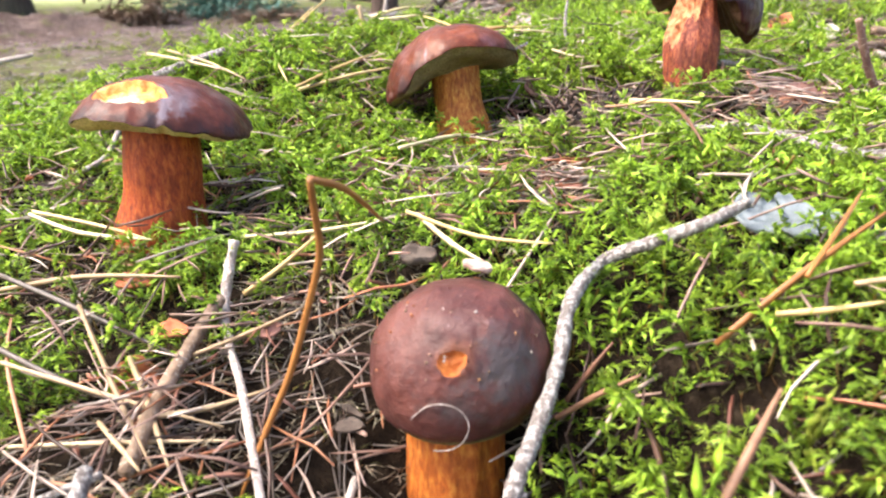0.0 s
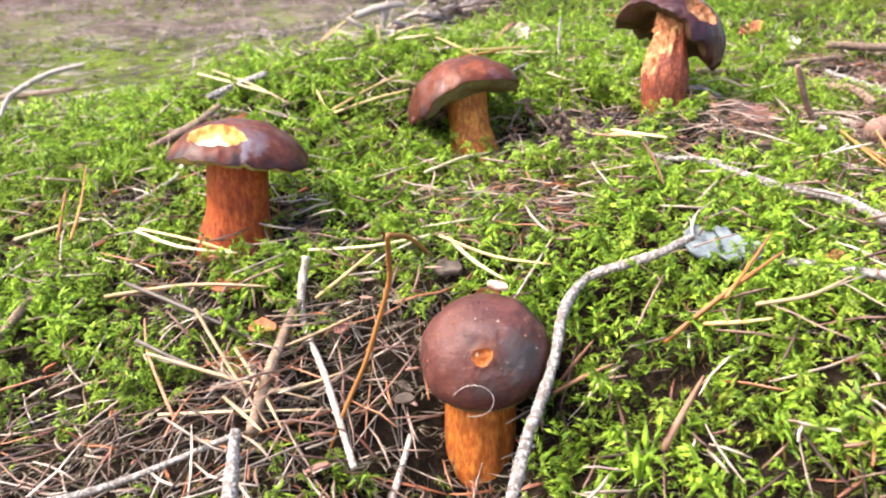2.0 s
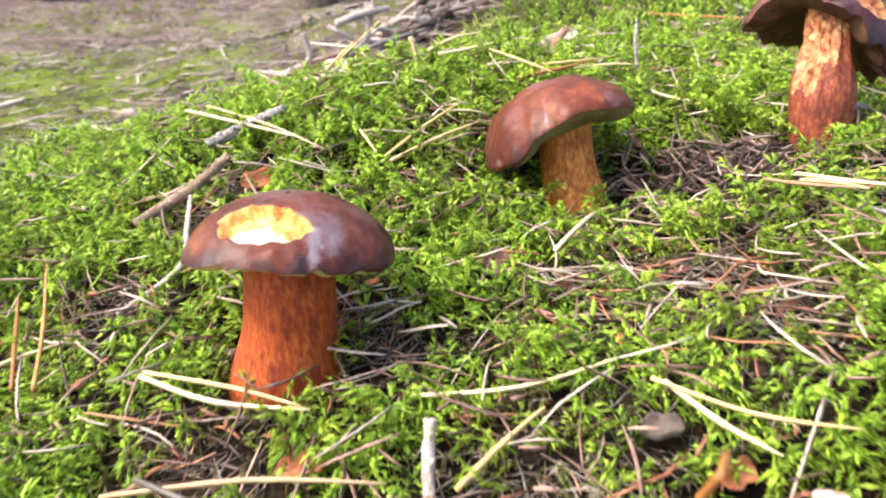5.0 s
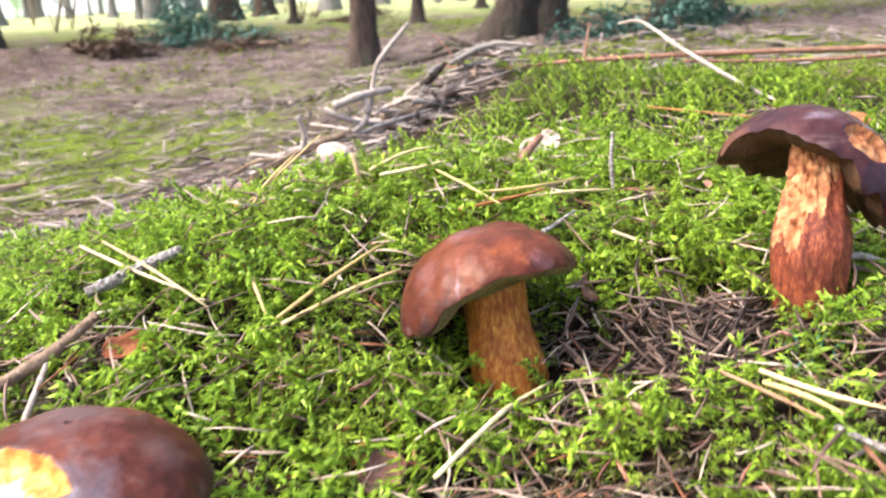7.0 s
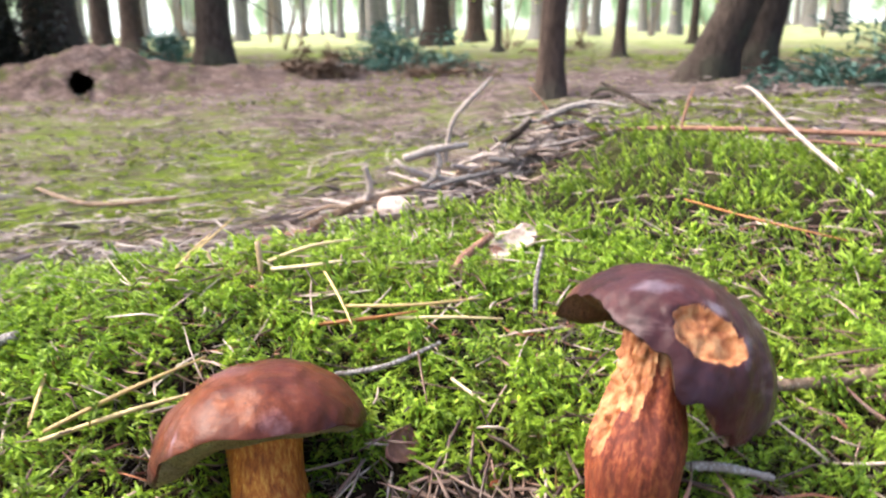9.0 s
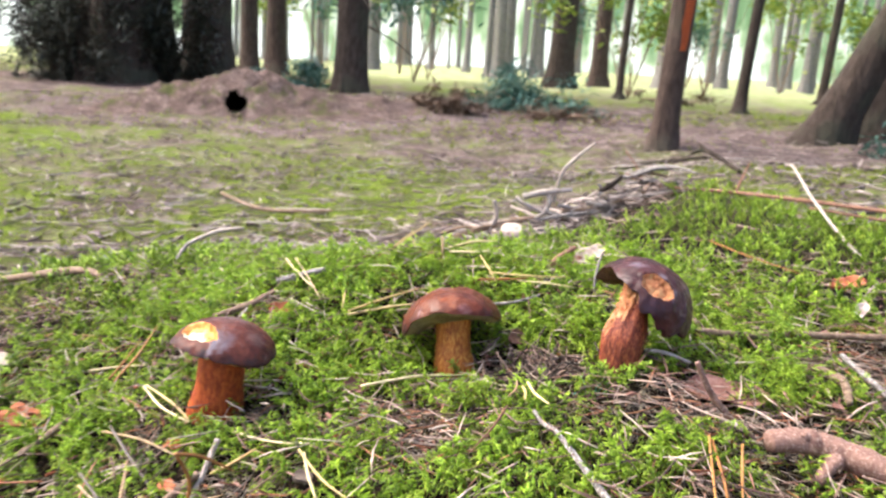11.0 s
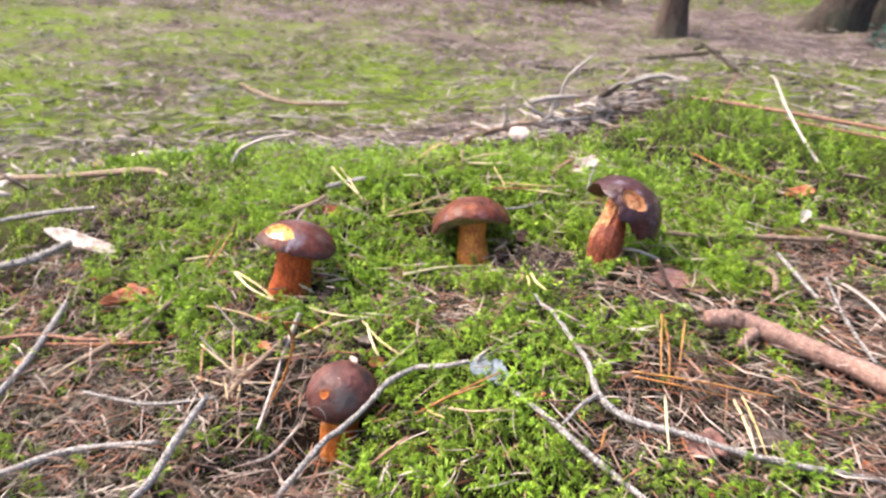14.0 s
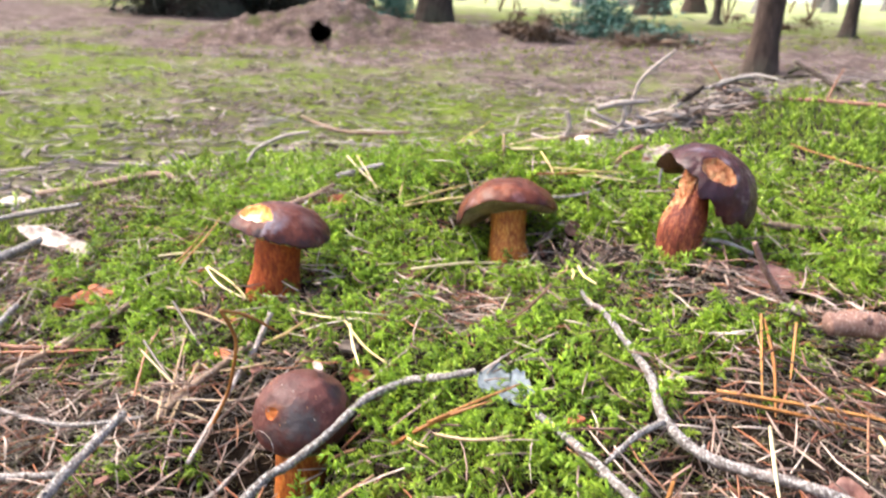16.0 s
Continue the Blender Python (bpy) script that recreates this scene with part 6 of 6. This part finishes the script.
def build_forest():
    dark, brown, far = "dark brown conifer trunk with dead lower twigs", "brown pine trunk rising from needle litter", "trunk painted pale with haze at the bright forest edge"
    slim = tree(-0.62, 5.40, 0.085, 7, (0.045, 0), BARK_BROWN, "slim brown trunk with an orange bark patch", 1, flare=1.35, snags=2)
    bark_patch(slim, 0.088, 0.62, 1.5, -1.3, -0.55, (0.045, 0), STEM_RED)
    tree(-0.57, 9.1, 0.062, 8, (0.05, 0), BARK_DARK, "thin dark trunk on mossy ground", 2)
    tree(-5.08, 8.4, 0.20, 12, (0.01, 0), BARK_DARK, dark, 3, flare=1.3, snags=3)
    tree(0.29, 6.5, 0.155, 12, (0.43, 0.03), BARK_DARK, "thick leaning trunk with a wide foot", 4, flare=1.5)
    tree(0.50, 7.3, 0.24, 12, (0.34, 0.02), BARK_DARK, "dark trunk beside a leaning trunk", 5)
    tree(2.05, 8.0, 0.22, 12, (0.2, 0), BARK_DARK, dark, 6)
    tree(-7.9, 7.4, 0.34, 12, (0.0, 0), BARK_DARK, "dark spruce trunk hung with dead branches", 7, snags=14)
    tree(-8.9, 7.9, 0.36, 12, (0.02, 0), BARK_DARK, "dark spruce trunk hung with dead branches", 8, snags=14)
    tree(-8.35, 8.2, 0.36, 12, (0.01, 0), BARK_DARK, "dark spruce trunk hung with dead branches", 17, snags=10)
    tree(-7.3, 8.4, 0.25, 12, (0.0, 0), BARK_DARK, dark, 9, snags=8)
    tree(-9.2, 10.0, 0.18, 12, (0.0, 0), BARK_DARK, dark, 10)
    tree(-9.4, 11.6, 0.16, 12, (-0.01, 0), BARK_BROWN, brown, 11)
    tree(-9.6, 12.6, 0.19, 12, (0.0, 0), BARK_BROWN, brown, 12)
    tree(-4.6, 15.0, 0.24, 14, (0.03, 0), BARK_DARK, dark, 13)
    tree(-4.4, 17.0, 0.18, 14, (0.02, 0), BARK_BROWN, brown, 14)
    tree(-2.5, 11.5, 0.05, 9, (0.03, 0), BARK_DARK, "thin dark trunk on mossy ground", 15)
    tree(0.1, 14.0, 0.07, 9, (0.04, 0), BARK_DARK, "thin dark trunk on mossy ground", 16)
    rnd = random.Random(77)
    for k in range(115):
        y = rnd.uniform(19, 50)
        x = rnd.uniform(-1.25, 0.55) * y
        tree(x, y, rnd.uniform(0.07, 0.22), 16, (rnd.uniform(-0.02, 0.03), 0), BARK_HAZED, far, 200 + k)



def leaf_cloud(n, seed, spread, size, droop=0.0, low=0.0):
    """Many small slim leaves in an uneven heap."""
    r = np.random.RandomState(seed)
    V, F = [], []
    centres = r.normal(0, 1, (max(6, n // 45), 3)) * np.array(spread) * 0.55
    centres[:, 2] = np.abs(centres[:, 2]) + low
    for k in range(n):
        c = centres[r.randint(len(centres))] + r.normal(0, 0.16, 3) * np.array(spread)
        c[2] = max(c[2], 0.01)
        d = r.normal(0, 1, 3)
        d[2] = d[2] * 0.5 - droop
        d = d / np.linalg.norm(d) * r.uniform(size[0], size[1])
        v, f = spindle(c, c + d, size[2], (0.1, 0.2, 1))
        o = len(V)
        V.extend(v)
        F.extend([tuple(i + o for i in q) for q in f])
    return V, F


def foliage_material(name, a, b, c):
    m = Mat(name, 0.6, 0.3)
    m.color(m.ramp(m.island(), (0.0, a), (0.5, b), (1.0, c)))
    m.bump(m.noise(90, 2), 0.3, 0.002)
    return m.m


SPRUCE = foliage_material("spruce_green", (0.025, 0.07, 0.052), (0.055, 0.13, 0.10), (0.11, 0.21, 0.175))
# shaded copy of the spruce green: gloom among the trunks is in the colour
SPRUCE_SHADED = foliage_material("spruce_shade", (0.008, 0.012, 0.008), (0.02, 0.024, 0.017), (0.045, 0.045, 0.033))
BEECH = foliage_material("yellow_green_leaves", (0.10, 0.16, 0.02), (0.20, 0.28, 0.04), (0.32, 0.36, 0.07))
BRUSH = foliage_material("dead_brush", (0.07, 0.045, 0.03), (0.14, 0.09, 0.06), (0.22, 0.15, 0.11))


def bush(x, y, label, material, spread, size, n, seed, name="shrub", category="shrub", twigs=7, low=0.0, wood=TWIG_BROWN):
    t = thing(name, label, category, pose(x, y, float(height(x, y)) - 0.01))
    part("foliage", *leaf_cloud(n, seed, spread, size, low=low), material, t, smooth=False)
    rnd = random.Random(seed)
    for k in range(twigs):
        a = rnd.uniform(0, 6.28)
        e = Vector((math.cos(a) * spread[0] * 0.8, math.sin(a) * spread[1] * 0.8, spread[2] * rnd.uniform(0.4, 1.0) + low))
        part("branch", *sweep([(0, 0, 0), e * 0.5 + Vector((0, 0, 0.03)), e], [0.012, 0.008, 0.003], 5, 0.1, k), wood, t)
    return t


def build_undergrowth():
    bush(-2.35, 7.4, "teal-green heap of cut spruce branches", SPRUCE, (0.55, 0.3, 0.24), (0.05, 0.16, 0.010), 1500, 1, "brushwood", "brushwood")
    bush(-2.95, 8.6, "teal-green young spruce on needle litter", SPRUCE, (0.35, 0.3, 0.30), (0.05, 0.14, 0.012), 700, 2)
    bush(-2.05, 7.2, "grey-green fallen spruce twigs", SPRUCE, (0.45, 0.25, 0.10), (0.05, 0.14, 0.010), 500, 3, "brushwood", "brushwood")
    bush(-6.4, 9.2, "dark teal-green young spruce behind the litter heap", SPRUCE, (0.5, 0.4, 0.32), (0.06, 0.18, 0.015), 900, 4)
    bush(-5.9, 8.8, "dark green low spruce branches", SPRUCE, (0.4, 0.3, 0.15), (0.06, 0.16, 0.013), 500, 5)
    bush(1.20, 6.1, "dark green low spruce under a leaning trunk", SPRUCE, (0.45, 0.4, 0.22), (0.05, 0.15, 0.012), 900, 6)
    bush(1.9, 7.4, "dark green spruce brush at the trunks", SPRUCE, (0.6, 0.4, 0.3), (0.06, 0.16, 0.013), 900, 7)
    bush(-2.56, 6.2, "reddish-brown tuft of dead brush", BRUSH, (0.16, 0.12, 0.16), (0.05, 0.14, 0.010), 500, 8)
    bush(-2.9, 6.3, "brown dead brush on the litter", BRUSH, (0.3, 0.2, 0.08), (0.05, 0.14, 0.010), 400, 9)
    bush(-1.75, 6.6, "grey-brown dead twigs beside cut spruce branches", BRUSH, (0.42, 0.25, 0.09), (0.06, 0.18, 0.006), 500, 11)
    bush(-1.6, 10.8, "brown and green low undergrowth", BRUSH, (0.5, 0.3, 0.10), (0.05, 0.14, 0.012), 400, 10)
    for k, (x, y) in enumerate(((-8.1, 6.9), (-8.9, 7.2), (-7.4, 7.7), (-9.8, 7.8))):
        bush(x, y, "spruce foliage with painted shade hanging low among trunks", SPRUCE_SHADED, (0.6, 0.4, 1.3), (0.08, 0.26, 0.016), 1900, 60 + k, "spruce", "spruce", 10, 0.15, BARK_DARK)
    for k, (x, y) in enumerate(((-2.6, 12.5), (-2.0, 16.0), (-4.2, 18.0), (0.4, 17.0), (-7.5, 15.0), (-10.5, 19.0), (2.5, 18.0), (-13.0, 16.5), (-1.0, 21.0))):
        bush(x, y, "yellow-green broadleaf sapling in bright light", BEECH, (0.9, 0.7, 0.9), (0.08, 0.2, 0.045), 420, 20 + k, "sapling", "sapling", 6, 0.9 + 0.5 * (k % 3))
    for k, (x, y) in enumerate(((-7.0, 13.5), (-9.8, 14.5), (-6.0, 20.0), (3.5, 15.0), (-3.4, 22.0), (1.2, 23.0))):
        bush(x, y, "dark green drooping spruce sapling", SPRUCE, (0.9, 0.8, 1.2), (0.12, 0.3, 0.03), 600, 40 + k, "sapling", "sapling", 6, 1.2)


def litter_heap():
    """A heap of brown needle litter with a burrow mouth facing the bank."""
    m = Mat("needle_heap", 0.95, 0.04)
    a = m.math('ADD', m.math('MULTIPLY', m.noise(7, 5, 0.7), 0.5), m.math('MULTIPLY', m.noise(45, 4, 0.75), 0.5))
    c = m.ramp(a, (0.34, (0.032, 0.022, 0.019)), (0.5, (0.115, 0.080, 0.070)), (0.64, (0.27, 0.20, 0.18)))
    c = m.mix(m.ramp(m.noise(4.5, 5, 0.7), (0.54, 0.0), (0.62, 0.75)), c, (0.085, 0.095, 0.028))
    m.color(c)
    m.bump(m.noise(60, 5, 0.75), 1.0, 0.02)
    cx, cy = HEAP
    cos_t, sin_t = math.cos(radians(41)), math.sin(radians(41))
    hx, hz, rx, rz = -0.06, 0.130, 0.080, 0.085   # burrow mouth on the front slope

    def rise(dx, dy):
        z = 0.35 * math.exp(-(((dx - 0.10) / 0.46) ** 2 + (dy / 0.40) ** 2)) + 0.15 * math.exp(-(((dx - 0.95) / 0.55) ** 2 + ((dy + 0.1) / 0.3) ** 2)) + 0.19 * math.exp(-(((dx + 0.65) / 0.50) ** 2 + (dy / 0.35) ** 2))
        lumps = 0.07 * noise.noise(Vector((dx * 4, dy * 4, 1))) + 0.045 * noise.noise(Vector((dx * 11, dy * 11, 3))) + 0.018 * noise.noise(Vector((dx * 34, dy * 34, 5)))
        return z + lumps * min(1, z * 6)

    def slope(dx, z):
        """How far in front of the middle the slope has the height z."""
        lo, hi = -1.2, 0.0
        for _ in range(24):
            mid = (lo + hi) / 2
            lo, hi = (mid, hi) if rise(dx, mid) < z else (lo, mid)
        return lo

    nx, ny = 180, 110
    verts = []
    for j in range(ny):
        for i in range(nx):
            dx, dy = -1.9 + 3.8 * i / (nx - 1), -1.1 + 2.2 * j / (ny - 1)
            wx, wy = cx + dx * cos_t - dy * sin_t, cy + dx * sin_t + dy * cos_t
            verts.append((dx, dy, rise(dx, dy) - 0.03 + float(height(wx, wy)) - float(height(cx, cy))))

    def eaten(mid, f):
        return mid[1] < 0 and math.hypot((mid[0] - hx) / rx, (mid[2] + 0.03 - hz) / rz) < 1 + 0.45 * noise.noise(Vector((mid[0] * 11, mid[2] * 14, 2.4)))

    heap, gone = split(verts, grid_faces(ny, nx, False), eaten)
    ob = mesh_object("mound", *heap, m.m)
    ob.matrix_world = pose(cx, cy, float(height(cx, cy)), 0, 0, 41)
    tagged(ob, "mound of reddish-brown needle litter with a burrow", "mound")
    # the tunnel runs back and down into the heap
    rings, cols, tube = 9, 28, []
    for i in range(rings):
        k = i / (rings - 1)
        for j in range(cols):
            w = 2 * math.pi * j / cols
            wide = (1.16 - 0.9 * k * k) * (1 + 0.10 * math.sin(3 * w + 4 * k))
            dx, dz = hx + math.cos(w) * rx * wide, hz + math.sin(w) * rz * wide
            y0 = slope(dx, max(dz, 0.03)) + 0.012
            tube.append((dx, y0 * (1 - k) + 0.45 * k + 0.0, dz - 0.03 - 0.12 * k))
    f = grid_faces(rings, cols)
    f.append(tuple((rings - 1) * cols + j for j in range(cols)))
    part("burrow", tube, f, GROUND, ob, "dark burrow mouth")
    return ob


HEAP = (-4.06, 5.25)


def distance():
    """Added glowing backdrop: bright haze of a woodland edge, far behind the trees."""
    m = bpy.data.materials.new("far_haze")
    m.use_nodes = True
    t = m.node_tree
    t.nodes.remove(t.nodes["Principled BSDF"])
    co = t.nodes.new("ShaderNodeTexCoord").outputs["Object"]
    mp = t.nodes.new("ShaderNodeMapping")
    mp.inputs["Scale"].default_value = (1, 1, 0.45)
    t.links.new(co, mp.inputs[0])
    n = t.nodes.new("ShaderNodeTexNoise")
    n.inputs["Scale"].default_value, n.inputs["Detail"].default_value = 0.6, 7
    t.links.new(mp.outputs[0], n.inputs["Vector"])
    # painted brightness grows towards the open ground, where leaves thin out
    sep = t.nodes.new("ShaderNodeSeparateXYZ")
    t.links.new(co, sep.inputs[0])
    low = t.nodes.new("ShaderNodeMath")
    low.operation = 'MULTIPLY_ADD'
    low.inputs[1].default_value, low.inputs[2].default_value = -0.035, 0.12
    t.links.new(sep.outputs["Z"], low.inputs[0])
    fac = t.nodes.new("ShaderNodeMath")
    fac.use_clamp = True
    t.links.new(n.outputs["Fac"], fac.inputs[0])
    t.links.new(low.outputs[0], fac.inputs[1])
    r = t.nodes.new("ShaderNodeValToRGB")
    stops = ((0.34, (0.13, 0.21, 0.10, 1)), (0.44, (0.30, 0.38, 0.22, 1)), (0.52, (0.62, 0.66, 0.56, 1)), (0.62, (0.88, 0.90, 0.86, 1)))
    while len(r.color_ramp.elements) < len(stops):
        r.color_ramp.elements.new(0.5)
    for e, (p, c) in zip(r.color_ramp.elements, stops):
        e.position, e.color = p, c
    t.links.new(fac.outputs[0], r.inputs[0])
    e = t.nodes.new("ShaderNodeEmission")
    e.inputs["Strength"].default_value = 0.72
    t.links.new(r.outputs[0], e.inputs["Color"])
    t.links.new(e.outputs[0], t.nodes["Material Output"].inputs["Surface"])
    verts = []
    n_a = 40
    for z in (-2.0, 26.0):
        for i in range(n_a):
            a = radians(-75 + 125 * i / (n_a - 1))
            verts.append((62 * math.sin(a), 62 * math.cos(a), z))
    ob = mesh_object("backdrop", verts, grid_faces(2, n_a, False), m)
    return tagged(ob, "glowing backdrop painted as the hazy forest edge", "backdrop", kind="structure")


build_forest()
build_undergrowth()
litter_heap()
distance()
